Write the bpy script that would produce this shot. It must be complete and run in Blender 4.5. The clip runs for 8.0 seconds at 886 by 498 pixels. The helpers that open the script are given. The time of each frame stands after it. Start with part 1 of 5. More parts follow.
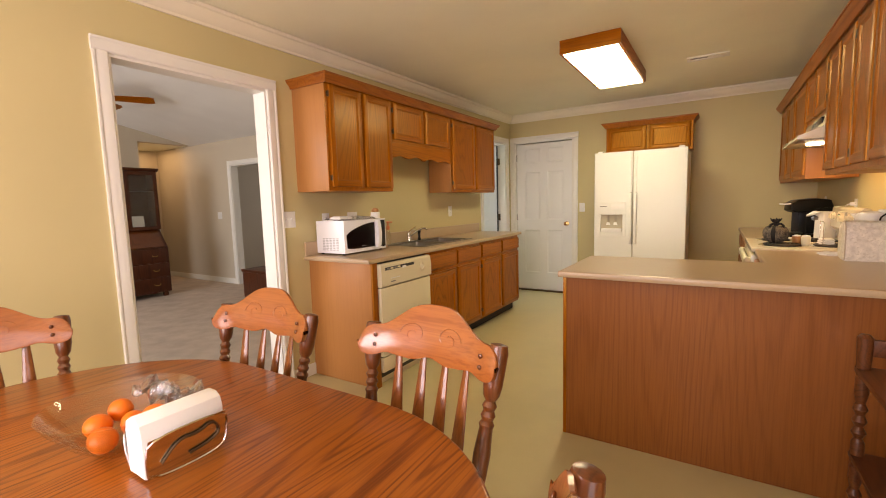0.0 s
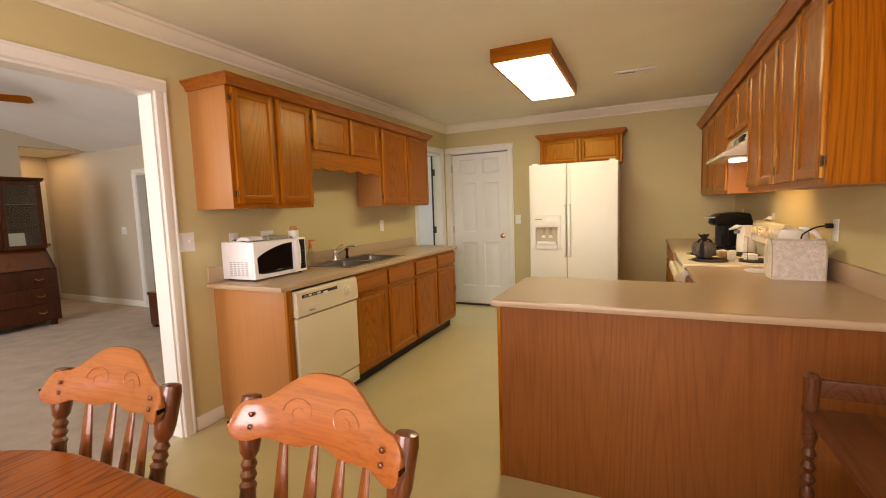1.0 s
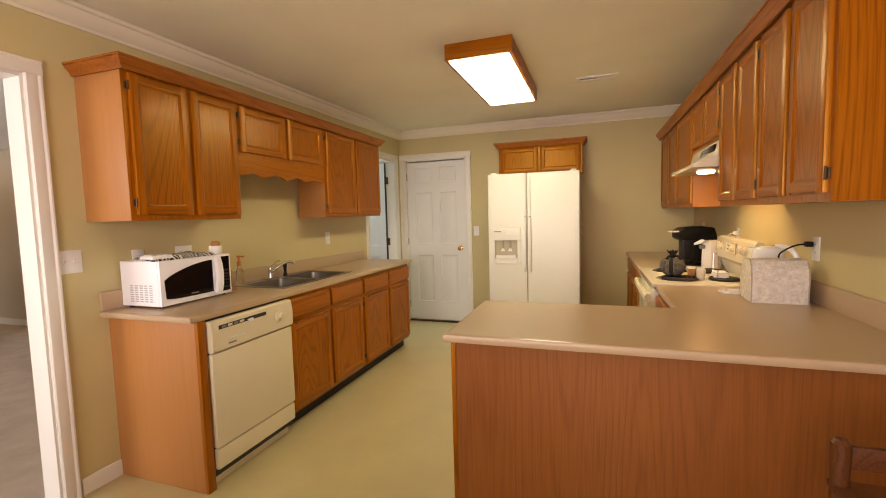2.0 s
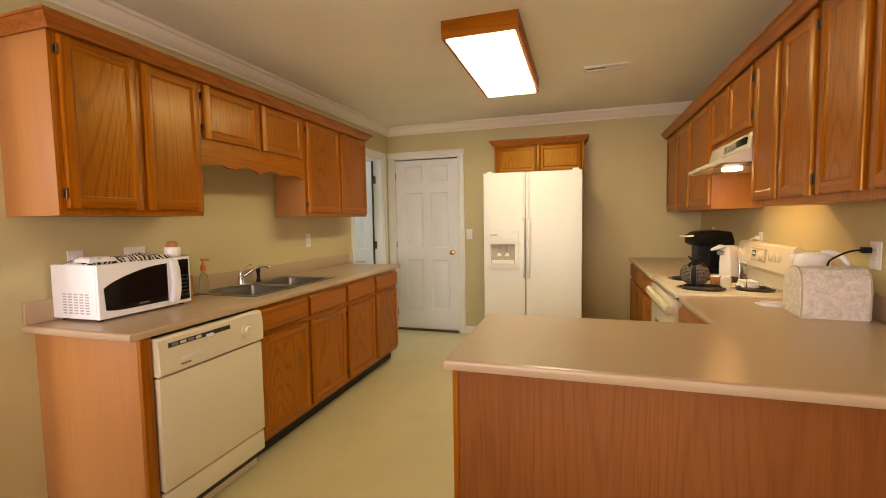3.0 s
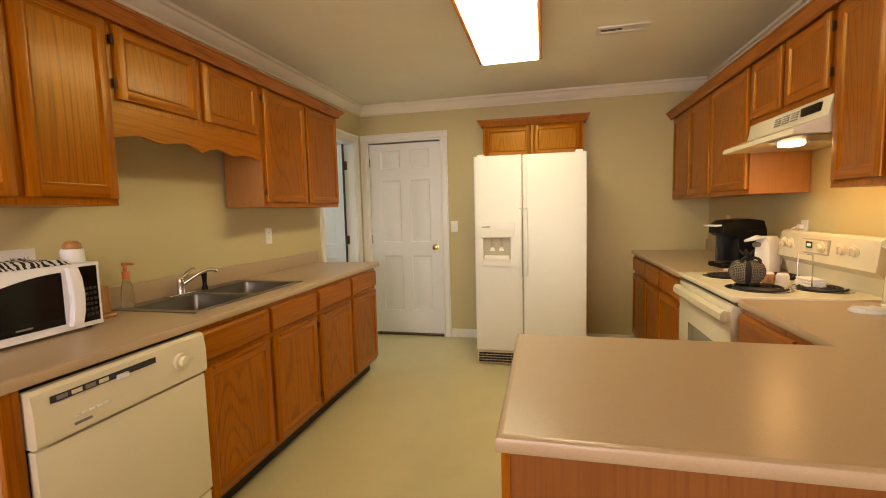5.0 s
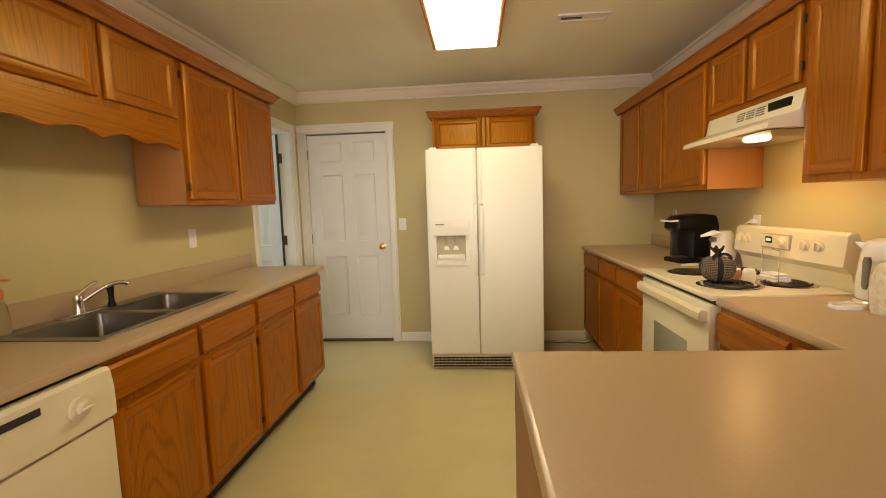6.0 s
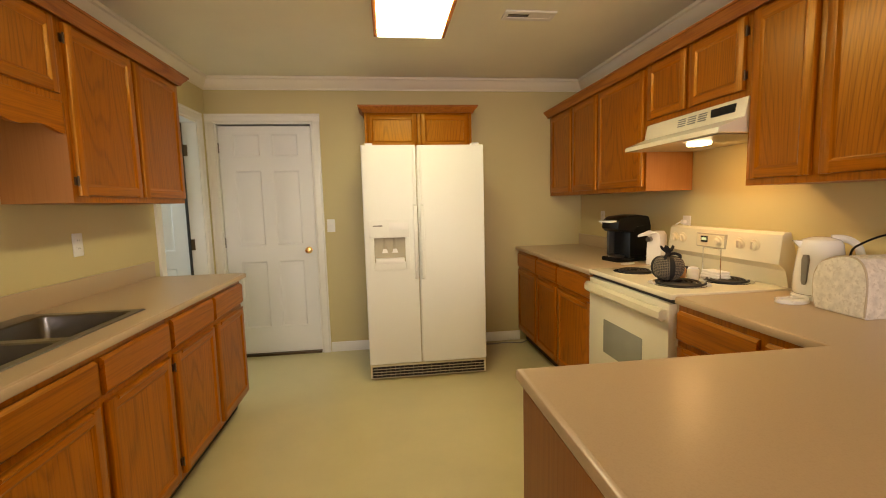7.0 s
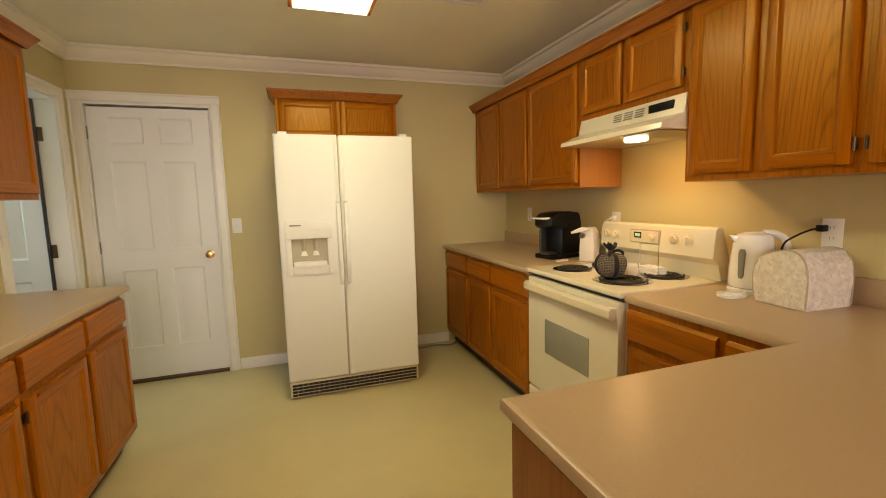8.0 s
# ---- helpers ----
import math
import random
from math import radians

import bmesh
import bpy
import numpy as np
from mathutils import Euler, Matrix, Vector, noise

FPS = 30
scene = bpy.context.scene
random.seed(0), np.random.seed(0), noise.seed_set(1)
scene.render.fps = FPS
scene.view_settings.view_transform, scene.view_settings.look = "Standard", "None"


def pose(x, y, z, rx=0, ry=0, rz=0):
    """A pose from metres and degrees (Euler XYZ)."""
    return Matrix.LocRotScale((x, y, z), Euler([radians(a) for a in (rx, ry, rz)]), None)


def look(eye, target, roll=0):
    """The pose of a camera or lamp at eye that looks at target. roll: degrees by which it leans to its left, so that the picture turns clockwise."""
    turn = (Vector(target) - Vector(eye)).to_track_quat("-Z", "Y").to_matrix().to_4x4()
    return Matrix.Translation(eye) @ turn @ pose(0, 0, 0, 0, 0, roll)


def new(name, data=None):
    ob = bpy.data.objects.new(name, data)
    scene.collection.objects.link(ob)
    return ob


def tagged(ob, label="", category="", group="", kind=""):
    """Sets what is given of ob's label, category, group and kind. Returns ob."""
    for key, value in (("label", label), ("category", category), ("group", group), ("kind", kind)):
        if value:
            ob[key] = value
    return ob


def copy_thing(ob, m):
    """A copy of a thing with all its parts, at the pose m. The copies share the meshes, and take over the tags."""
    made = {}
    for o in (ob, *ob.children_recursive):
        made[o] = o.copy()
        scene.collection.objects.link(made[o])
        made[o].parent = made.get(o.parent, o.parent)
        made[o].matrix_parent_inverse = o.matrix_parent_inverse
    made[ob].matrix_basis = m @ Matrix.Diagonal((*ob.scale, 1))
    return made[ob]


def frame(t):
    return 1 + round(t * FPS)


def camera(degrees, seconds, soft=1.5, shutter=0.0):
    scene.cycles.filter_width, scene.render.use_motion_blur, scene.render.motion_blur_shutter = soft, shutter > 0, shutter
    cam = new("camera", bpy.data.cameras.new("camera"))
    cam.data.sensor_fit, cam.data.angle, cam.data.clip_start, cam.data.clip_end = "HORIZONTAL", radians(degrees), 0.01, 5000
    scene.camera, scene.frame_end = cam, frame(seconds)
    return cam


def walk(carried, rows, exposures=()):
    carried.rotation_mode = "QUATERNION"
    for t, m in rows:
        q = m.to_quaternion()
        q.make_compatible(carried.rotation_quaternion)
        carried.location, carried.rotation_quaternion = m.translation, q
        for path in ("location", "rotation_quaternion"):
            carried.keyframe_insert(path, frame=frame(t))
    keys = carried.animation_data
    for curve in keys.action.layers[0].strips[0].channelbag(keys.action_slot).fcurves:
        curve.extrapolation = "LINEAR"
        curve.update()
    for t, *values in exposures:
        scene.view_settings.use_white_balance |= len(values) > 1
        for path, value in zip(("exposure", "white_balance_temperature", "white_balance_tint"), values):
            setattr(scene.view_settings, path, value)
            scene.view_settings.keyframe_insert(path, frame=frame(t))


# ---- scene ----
cam = camera(91.0, 8.0, soft=1.0, shutter=0.12)
PATH = [
    (0, (-0.183, 0.035, 1.278), (-1.243, 1.717, 1.066), -1.6),
    (0.5, (-0.203, 0.164, 1.313), (-1.141, 1.919, 1.115), -1.8),
    (1, (-0.232, 0.316, 1.344), (-1.059, 2.127, 1.156), -1.9),
    (1.5, (-0.285, 0.469, 1.367), (-1.006, 2.326, 1.192), -1.6),
    (2, (-0.317, 0.663, 1.369), (-0.971, 2.547, 1.214), -1.5),
    (3.5, (-0.54, 1.113, 1.328), (-1.131, 3.02, 1.195), -0.8),
    (4, (-0.577, 1.259, 1.331), (-1.193, 3.155, 1.175), -1.4),
    (5.5, (-0.878, 1.545, 1.323), (-1.189, 3.512, 1.139), -1.6),
    (6, (-0.953, 1.664, 1.336), (-1.114, 3.647, 1.136), -1.8),
    (6.5, (-1.058, 1.763, 1.318), (-1.032, 3.754, 1.128), -1.7),
    (7, (-1.176, 1.845, 1.339), (-0.928, 3.819, 1.13), -1.5),
    (7.5, (-1.22, 1.947, 1.332), (-0.774, 3.885, 1.119), -1.6),
    (8, (-1.253, 2.094, 1.336), (-0.614, 3.976, 1.105), -1.5),
]
walk(cam, [(t, look(eye, target, roll)) for t, eye, target, roll in PATH], [(0.0, 0.06, 6950, 16.5), (4.0, 0.05, 7100, 16), (8.0, -0.07, 7300, 11)])

# ---- world and large lights ----
world = bpy.data.worlds.new("world")
scene.world = world
world.use_nodes = True
wn = world.node_tree
sky = wn.nodes.new("ShaderNodeTexSky")
sky.sky_type, sky.sun_disc = "NISHITA", False
sky.sun_elevation, sky.sun_rotation = radians(40), radians(200)
wn.links.new(sky.outputs[0], wn.nodes["Background"].inputs[0])
wn.nodes["Background"].inputs[1].default_value = 0.12


def area(name, eye, target, w, h, watts, colour):
    data = bpy.data.lights.new(name, "AREA")
    data.shape, data.size, data.size_y, data.energy, data.color = "RECTANGLE", w, h, watts, colour
    ob = new(name, data)
    ob.matrix_basis = look(eye, target)
    return ob


area("window_daylight", (-1.2, -1.66, 1.4), (-1.2, 2.0, 1.15), 2.1, 1.15, 84, (1.0, 0.88, 0.95))
# Added fill from the east for the west wall; its source is assumed.
area("patio_daylight", (0.64, -0.7, 1.05), (-2.0, -0.5, 0.9), 1.5, 1.9, 21, (1.0, 0.89, 0.93))
area("living_daylight", (-5.4, -2.94, 1.6), (-5.6, 2.0, 1.2), 3.2, 1.9, 175, (0.95, 0.96, 1.0))
area("hall_daylight", (-4.24, 5.4, 1.5), (-2.8, 5.2, 1.2), 0.9, 1.3, 30, (0.62, 0.82, 1.0))
area("hood_bulb", (0.355, 3.846, 1.578), (0.47, 3.90, 0.90), 0.10, 0.08, 2.4, (1.0, 0.52, 0.16))
area("far_room_daylight", (-6.0, 7.0, 1.6), (-6.6, 4.5, 1.0), 1.4, 1.2, 14, (0.95, 0.95, 1.0))
area("passage_lamp", (-8.8, 3.93, 2.38), (-8.8, 3.93, 0.0), 0.8, 0.5, 5, (1.0, 0.66, 0.34))

# ---- materials ----


def shader(name):
    m = bpy.data.materials.new(name)
    m.use_nodes = True
    return m, m.node_tree, m.node_tree.nodes["Principled BSDF"]


def node(t, kind, **values):
    n = t.nodes.new(kind)
    for k, v in values.items():
        n.inputs[k].default_value = v
    return n


def place(t, scale=(1, 1, 1), seed=True):
    """Object coordinates, shifted by a random step per object, then scaled."""
    co = t.nodes.new("ShaderNodeTexCoord")
    mp = node(t, "ShaderNodeMapping", Scale=scale)
    if seed:
        info = t.nodes.new("ShaderNodeObjectInfo")
        mul = t.nodes.new("ShaderNodeVectorMath")
        mul.operation = "MULTIPLY_ADD"
        mul.inputs[1].default_value = (7.3, 5.1, 9.7)
        t.links.new(info.outputs["Random"], mul.inputs[0])
        t.links.new(co.outputs["Object"], mul.inputs[2])
        t.links.new(mul.outputs[0], mp.inputs[0])
    else:
        t.links.new(co.outputs["Object"], mp.inputs[0])
    return mp


def mixed(t, fac, a, b):
    n = t.nodes.new("ShaderNodeMix")
    n.data_type = "RGBA"
    for socket, v in ((n.inputs[6], a), (n.inputs[7], b)):
        if isinstance(v, tuple):
            socket.default_value = (*v, 1)
        else:
            t.links.new(v, socket)
    t.links.new(fac, n.inputs[0])
    return n.outputs[2]


def ramp(t, source, stops):
    n = t.nodes.new("ShaderNodeValToRGB")
    e = n.color_ramp.elements
    while len(e) < len(stops):
        e.new(0.5)
    for el, (p, v) in zip(e, stops):
        el.position, el.color = p, (v, v, v, 1) if not isinstance(v, tuple) else (*v, 1)
    t.links.new(source, n.inputs[0])
    return n.outputs[0]


def bumped(t, bsdf, height, strength, distance=0.002):
    b = node(t, "ShaderNodeBump", Strength=strength, Distance=distance)
    t.links.new(height, b.inputs["Height"])
    t.links.new(b.outputs[0], bsdf.inputs["Normal"])


def plain(name, base, rough=0.5, metal=0.0, var=0.06, big=2.5, fine=90.0, bump=0.1, coat=0.0, speck=None, speckle=0.0, spec=0.5):
    m, t, b = shader(name)
    mp = place(t)
    n1 = node(t, "ShaderNodeTexNoise", Scale=big, Detail=4.0)
    n2 = node(t, "ShaderNodeTexNoise", Scale=fine, Detail=3.0)
    for n in (n1, n2):
        t.links.new(mp.outputs[0], n.inputs["Vector"])
    lo = tuple(c * (1 - var) for c in base)
    hi = tuple(min(1, c * (1 + var)) for c in base)
    col = mixed(t, ramp(t, n1.outputs[0], [(0.3, 0.0), (0.7, 1.0)]), lo, hi)
    if speck:
        n3 = node(t, "ShaderNodeTexNoise", Scale=speckle, Detail=2.0)
        t.links.new(mp.outputs[0], n3.inputs["Vector"])
        col = mixed(t, ramp(t, n3.outputs[0], [(0.52, 0.0), (0.68, 1.0)]), col, speck)
    t.links.new(col, b.inputs["Base Color"])
    b.inputs["Roughness"].default_value, b.inputs["Metallic"].default_value = rough, metal
    r = ramp(t, n1.outputs[0], [(0.2, max(0.02, rough - 0.06)), (0.8, min(1.0, rough + 0.06))])
    t.links.new(r, b.inputs["Roughness"])
    b.inputs["Coat Weight"].default_value = coat
    b.inputs["Coat Roughness"].default_value = 0.12
    b.inputs["Specular IOR Level"].default_value = spec
    if bump:
        bumped(t, b, n2.outputs[0], bump)
    return m


def oak(name, light, dark, along, rough=0.4, coat=0.05, rings=55.0, contrast=0.62, width=7.0, spec=0.28, coat_rough=0.16, stretch=0.07, tint=(1.0, 1.0, 1.0), pore=0.35):
    """Oiled, lacquered oak whose grain runs along the given axis (0, 1 or 2)."""
    m, t, b = shader(name)
    sc = [width, width, width]
    sc[along] = width * stretch
    mp = place(t, sc)
    n1 = node(t, "ShaderNodeTexNoise", Scale=0.55, Detail=1.5, Roughness=0.4)
    t.links.new(mp.outputs[0], n1.inputs["Vector"])
    mul = t.nodes.new("ShaderNodeMath")
    mul.operation, mul.inputs[1].default_value = "MULTIPLY", rings * 3.0
    t.links.new(n1.outputs[0], mul.inputs[0])
    sn = t.nodes.new("ShaderNodeMath")
    sn.operation = "SINE"
    t.links.new(mul.outputs[0], sn.inputs[0])
    ring = ramp(t, sn.outputs[0], [(0.2, 0.0), (0.7, 0.45), (0.95, 1.0)])
    sc2 = [170.0, 170.0, 170.0]
    sc2[along] = 5.0
    mp2 = place(t, sc2)
    n2 = node(t, "ShaderNodeTexNoise", Scale=1.0, Detail=2.0)
    t.links.new(mp2.outputs[0], n2.inputs["Vector"])
    pores = ramp(t, n2.outputs[0], [(0.44, 0.0), (0.66, 1.0)])
    n3 = node(t, "ShaderNodeTexNoise", Scale=0.35, Detail=3.0)
    t.links.new(mp.outputs[0], n3.inputs["Vector"])
    mid = tuple(l * 0.62 + d * 0.38 for l, d in zip(light, dark))
    body = mixed(t, ramp(t, n3.outputs[0], [(0.3, 0.0), (0.72, 1.0)]), light, mid)
    fac = t.nodes.new("ShaderNodeMath")
    fac.operation = "MULTIPLY"
    fibre = ramp(t, n2.outputs[0], [(0.3, contrast * 0.55), (0.6, contrast)])
    t.links.new(ring, fac.inputs[0])
    t.links.new(fibre, fac.inputs[1])
    body = mixed(t, fac.outputs[0], body, dark)
    pf = t.nodes.new("ShaderNodeMath")
    pf.operation, pf.inputs[1].default_value = "MULTIPLY", pore
    t.links.new(pores, pf.inputs[0])
    body = mixed(t, pf.outputs[0], body, tuple(c * 0.75 for c in dark))
    t.links.new(body, b.inputs["Base Color"])
    b.inputs["Roughness"].default_value = rough
    b.inputs["Specular IOR Level"].default_value = spec
    b.inputs["Specular Tint"].default_value = (*tint, 1.0)
    b.inputs["Coat Weight"].default_value, b.inputs["Coat Roughness"].default_value = coat, coat_rough
    b.inputs["Coat IOR"].default_value = 1.6
    bumped(t, b, pores, 0.12, -0.001)
    return m


OAK_L, OAK_D = (0.395, 0.110, 0.003), (0.115, 0.020, 0.0006)
GLOSS = dict(coat=0.06, coat_rough=0.15, spec=0.9, tint=(1.0, 0.60, 0.10), rough=0.35)
oak_v = oak("oak_upright_grain", OAK_L, OAK_D, 2, contrast=0.45, stretch=0.03, **GLOSS)
oak_h = oak("oak_level_grain", OAK_L, OAK_D, 0, contrast=0.45, stretch=0.03, **GLOSS)
oak_face = oak("oak_plain_sawn_panel", OAK_L, OAK_D, 2, contrast=0.52, rings=88.0, width=5.0, stretch=0.10, **GLOSS)
oak_side = oak("oak_veneer_side", (0.46, 0.205, 0.062), (0.36, 0.145, 0.038), 2, rough=0.42, contrast=0.2, width=4.0, pore=0.12)
oak_panel = oak("oak_veneer_peninsula", (0.30, 0.104, 0.020), (0.17, 0.048, 0.009), 2, rough=0.42, coat=0.12, pore=0.22, contrast=0.32, width=4.0, stretch=0.05, rings=80.0)
oak_lamp = oak("oak_lamp_frame", (0.40, 0.13, 0.015), (0.21, 0.052, 0.005), 1)
table_wood = oak("table_laminate", (0.41, 0.122, 0.013), (0.15, 0.032, 0.003), 1, rough=0.3, coat=0.25, rings=70.0, contrast=0.9, width=9.0, stretch=0.05)
chair_crest = oak("chair_oak", (0.38, 0.118, 0.024), (0.24, 0.062, 0.010), 0, rough=0.36, coat=1.0, coat_rough=0.17, contrast=0.4, width=8.0)
chair_mid = oak("chair_spindle_oak", (0.25, 0.078, 0.015), (0.12, 0.033, 0.006), 2, rough=0.3, coat=0.6)
chair_dark = oak("chair_turned_oak", (0.16, 0.045, 0.010), (0.07, 0.018, 0.004), 2, rough=0.3, coat=0.6)
shelf_wood = oak("dark_stained_pine", (0.13, 0.042, 0.012), (0.055, 0.017, 0.005), 1, rough=0.4)
mahogany = oak("mahogany", (0.095, 0.027, 0.010), (0.035, 0.009, 0.004), 2, rough=0.3)
wall_paint = plain("khaki_wall_paint", (0.58, 0.495, 0.255), 0.55, var=0.03, big=1.3, fine=160, bump=0.12)
lr_paint = plain("beige_wall_paint", (0.57, 0.50, 0.39), 0.6, var=0.03, big=1.3, fine=160, bump=0.12)
ceiling_paint = plain("ceiling_paint", (0.875, 0.845, 0.67), 0.75, var=0.03, big=2.0, fine=120, bump=0.25)
lr_ceiling_paint = plain("white_ceiling_paint", (0.85, 0.84, 0.82), 0.75, var=0.03, big=2.0, fine=120, bump=0.25)
white_paint = plain("white_trim_paint", (0.80, 0.78, 0.72), 0.32, var=0.02, fine=60, bump=0.04)
door_paint = plain("white_door_paint", (0.78, 0.78, 0.76), 0.34, var=0.02, fine=80, bump=0.08)
crown_paint = plain("cream_moulding_paint", (0.81, 0.755, 0.60), 0.4, var=0.02, fine=60, bump=0.04)
vinyl = plain("vinyl_floor", (0.52, 0.445, 0.235), 0.33, var=0.06, big=3.0, fine=45, bump=0.06)
carpet = plain("carpet", (0.47, 0.385, 0.31), 0.95, var=0.12, big=6.0, fine=260, bump=0.9)


def laminate_sheet(name, base, fleck):
    """Matt-gloss laminate with a fine fleck and a slight slow drift of tone."""
    m, t, b = shader(name)
    mp = place(t, (1, 1, 1), seed=False)
    n1 = node(t, "ShaderNodeTexNoise", Scale=1.1, Detail=1.0)
    n2 = node(t, "ShaderNodeTexNoise", Scale=260.0, Detail=1.0)
    for n in (n1, n2):
        t.links.new(mp.outputs[0], n.inputs["Vector"])
    col = mixed(t, n1.outputs[0], tuple(c * 0.97 for c in base), tuple(c * 1.03 for c in base))
    col = mixed(t, ramp(t, n2.outputs[0], [(0.45, 0.0), (0.75, 1.0)]), col, fleck)
    t.links.new(col, b.inputs["Base Color"])
    b.inputs["Roughness"].default_value = 0.3
    return m


laminate = laminate_sheet("laminate_worktop", (0.475, 0.345, 0.212), (0.452, 0.325, 0.197))
almond = plain("almond_enamel", (0.76, 0.70, 0.53), 0.22, var=0.02, bump=0.0, coat=0.2)
bisque = plain("bisque_plastic", (0.72, 0.645, 0.455), 0.35, var=0.02, bump=0.03)
fridge_paint = plain("fridge_textured_paint", (0.78, 0.785, 0.735), 0.36, var=0.012, big=0.8, fine=320, bump=0.08, coat=0.0)
white_gloss = plain("glossy_white_plastic", (0.84, 0.84, 0.82), 0.12, var=0.01, bump=0.0, coat=0.3)
white_plastic = plain("white_plastic", (0.82, 0.81, 0.78), 0.35, var=0.02, bump=0.02)
grey_plastic = plain("grey_plastic", (0.22, 0.21, 0.19), 0.45, var=0.05, bump=0.03)
bisque_dark = plain("shaded_bisque_plastic", (0.42, 0.38, 0.28), 0.5, var=0.05)
black_plastic = plain("black_plastic", (0.005, 0.005, 0.005), 0.3, var=0.1, bump=0.02, spec=0.22)
black_gloss = plain("black_glass", (0.004, 0.004, 0.005), 0.1, var=0.1, bump=0.0, spec=0.35)
# Tan tone carries the shade inside the dispenser recess.
recess_shade = plain("tan_recess_shade", (0.45, 0.37, 0.26), 0.35, var=0.05)
oven_glass = plain("oven_door_glass", (0.27, 0.27, 0.22), 0.12, var=0.1, bump=0.0, coat=0.5)
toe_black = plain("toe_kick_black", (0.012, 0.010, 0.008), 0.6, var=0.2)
# Near-black fill that puts the darkness of gaps and slots into the colour.
shadow_gap = plain("dark_gap_fill", (0.03, 0.03, 0.028), 0.6, var=0.1)
steel = plain("brushed_steel", (0.25, 0.235, 0.21), 0.32, 1.0, var=0.08, fine=300, bump=0.05)
chrome = plain("chrome", (0.75, 0.74, 0.72), 0.10, 1.0, var=0.03, bump=0.0)
brass = plain("brass", (0.72, 0.50, 0.20), 0.2, 1.0, var=0.05, bump=0.0)
bronze = plain("antique_bronze", (0.11, 0.07, 0.037), 0.38, 0.8, var=0.1)
iron = plain("burner_coil_iron", (0.02, 0.018, 0.017), 0.5, 0.3, var=0.2)


def glass_material(name, tint=(1, 1, 1), rough=0.0):
    m, t, b = shader(name)
    b.inputs["Base Color"].default_value = (*tint, 1)
    b.inputs["Roughness"].default_value, b.inputs["Transmission Weight"].default_value = rough, 1.0
    b.inputs["IOR"].default_value = 1.45
    return m


def glow(name, colour, strength):
    m, t, b = shader(name)
    b.inputs["Base Color"].default_value = (0.8, 0.8, 0.8, 1)
    b.inputs["Emission Color"].default_value, b.inputs["Emission Strength"].default_value = (*colour, 1), strength
    return m


def thin_clear(name, tint, shine, rough=0.03):
    """Thin clear glass or film: it lets the light straight through and shines by Fresnel."""
    m, t, b = shader(name)
    t.nodes.remove(b)
    tr = node(t, "ShaderNodeBsdfTransparent", Color=(*tint, 1))
    gl = node(t, "ShaderNodeBsdfGlossy", Roughness=rough)
    lw = node(t, "ShaderNodeLayerWeight", Blend=0.25)
    fr_ = t.nodes.new("ShaderNodeMath")
    fr_.operation, fr_.inputs[1].default_value, fr_.inputs[2].default_value = "MULTIPLY_ADD", shine, 0.03
    t.links.new(lw.outputs["Facing"], fr_.inputs[0])
    mx = t.nodes.new("ShaderNodeMixShader")
    t.links.new(fr_.outputs[0], mx.inputs[0])
    t.links.new(tr.outputs[0], mx.inputs[1])
    t.links.new(gl.outputs[0], mx.inputs[2])
    t.links.new(mx.outputs[0], t.nodes["Material Output"].inputs[0])
    return m


clear_glass = thin_clear("clear_glass", (0.97, 0.98, 0.975), 0.35)
clear_film = thin_clear("clear_film", (0.95, 0.95, 0.95), 0.75, 0.32)
lamp_glow = glow("lamp_diffuser", (1.0, 0.92, 0.60), 17.2)
hood_glow = glow("hood_lens", (1.0, 0.78, 0.45), 9.0)
display_glow = glow("green_display", (0.12, 0.9, 0.30), 0.3)

# ---- mesh helpers ----


def bevelled(bm, made, width, seg=2):
    if width > 0:
        edges = {e for v in made for e in v.link_edges}
        bmesh.ops.bevel(bm, geom=list(edges), offset=width, segments=seg, profile=0.6, affect="EDGES", clamp_overlap=True)


def box(x0, x1, y0, y1, z0, z1, bev=0.0, bm=None, seg=2):
    bm = bm or bmesh.new()
    m = Matrix.Translation(((x0 + x1) / 2, (y0 + y1) / 2, (z0 + z1) / 2)) @ Matrix.Diagonal((x1 - x0, y1 - y0, z1 - z0, 1))
    made = bmesh.ops.create_cube(bm, size=1, matrix=m)["verts"]
    bevelled(bm, made, bev, seg)
    return bm


def rod(p0, p1, r0, r1=None, n=20, bm=None, bev=0.0):
    bm = bm or bmesh.new()
    p0, p1 = Vector(p0), Vector(p1)
    d = p1 - p0
    m = Matrix.Translation((p0 + p1) / 2) @ d.to_track_quat("Z", "Y").to_matrix().to_4x4()
    made = bmesh.ops.create_cone(bm, cap_ends=True, segments=n, radius1=r0, radius2=r0 if r1 is None else r1, depth=d.length, matrix=m)["verts"]
    if bev:
        caps = {e for v in made for e in v.link_edges if all(len(f.verts) == 4 for f in e.link_faces) is False}
        bmesh.ops.bevel(bm, geom=list(caps), offset=bev, segments=2, profile=0.6, affect="EDGES", clamp_overlap=True)
    return bm


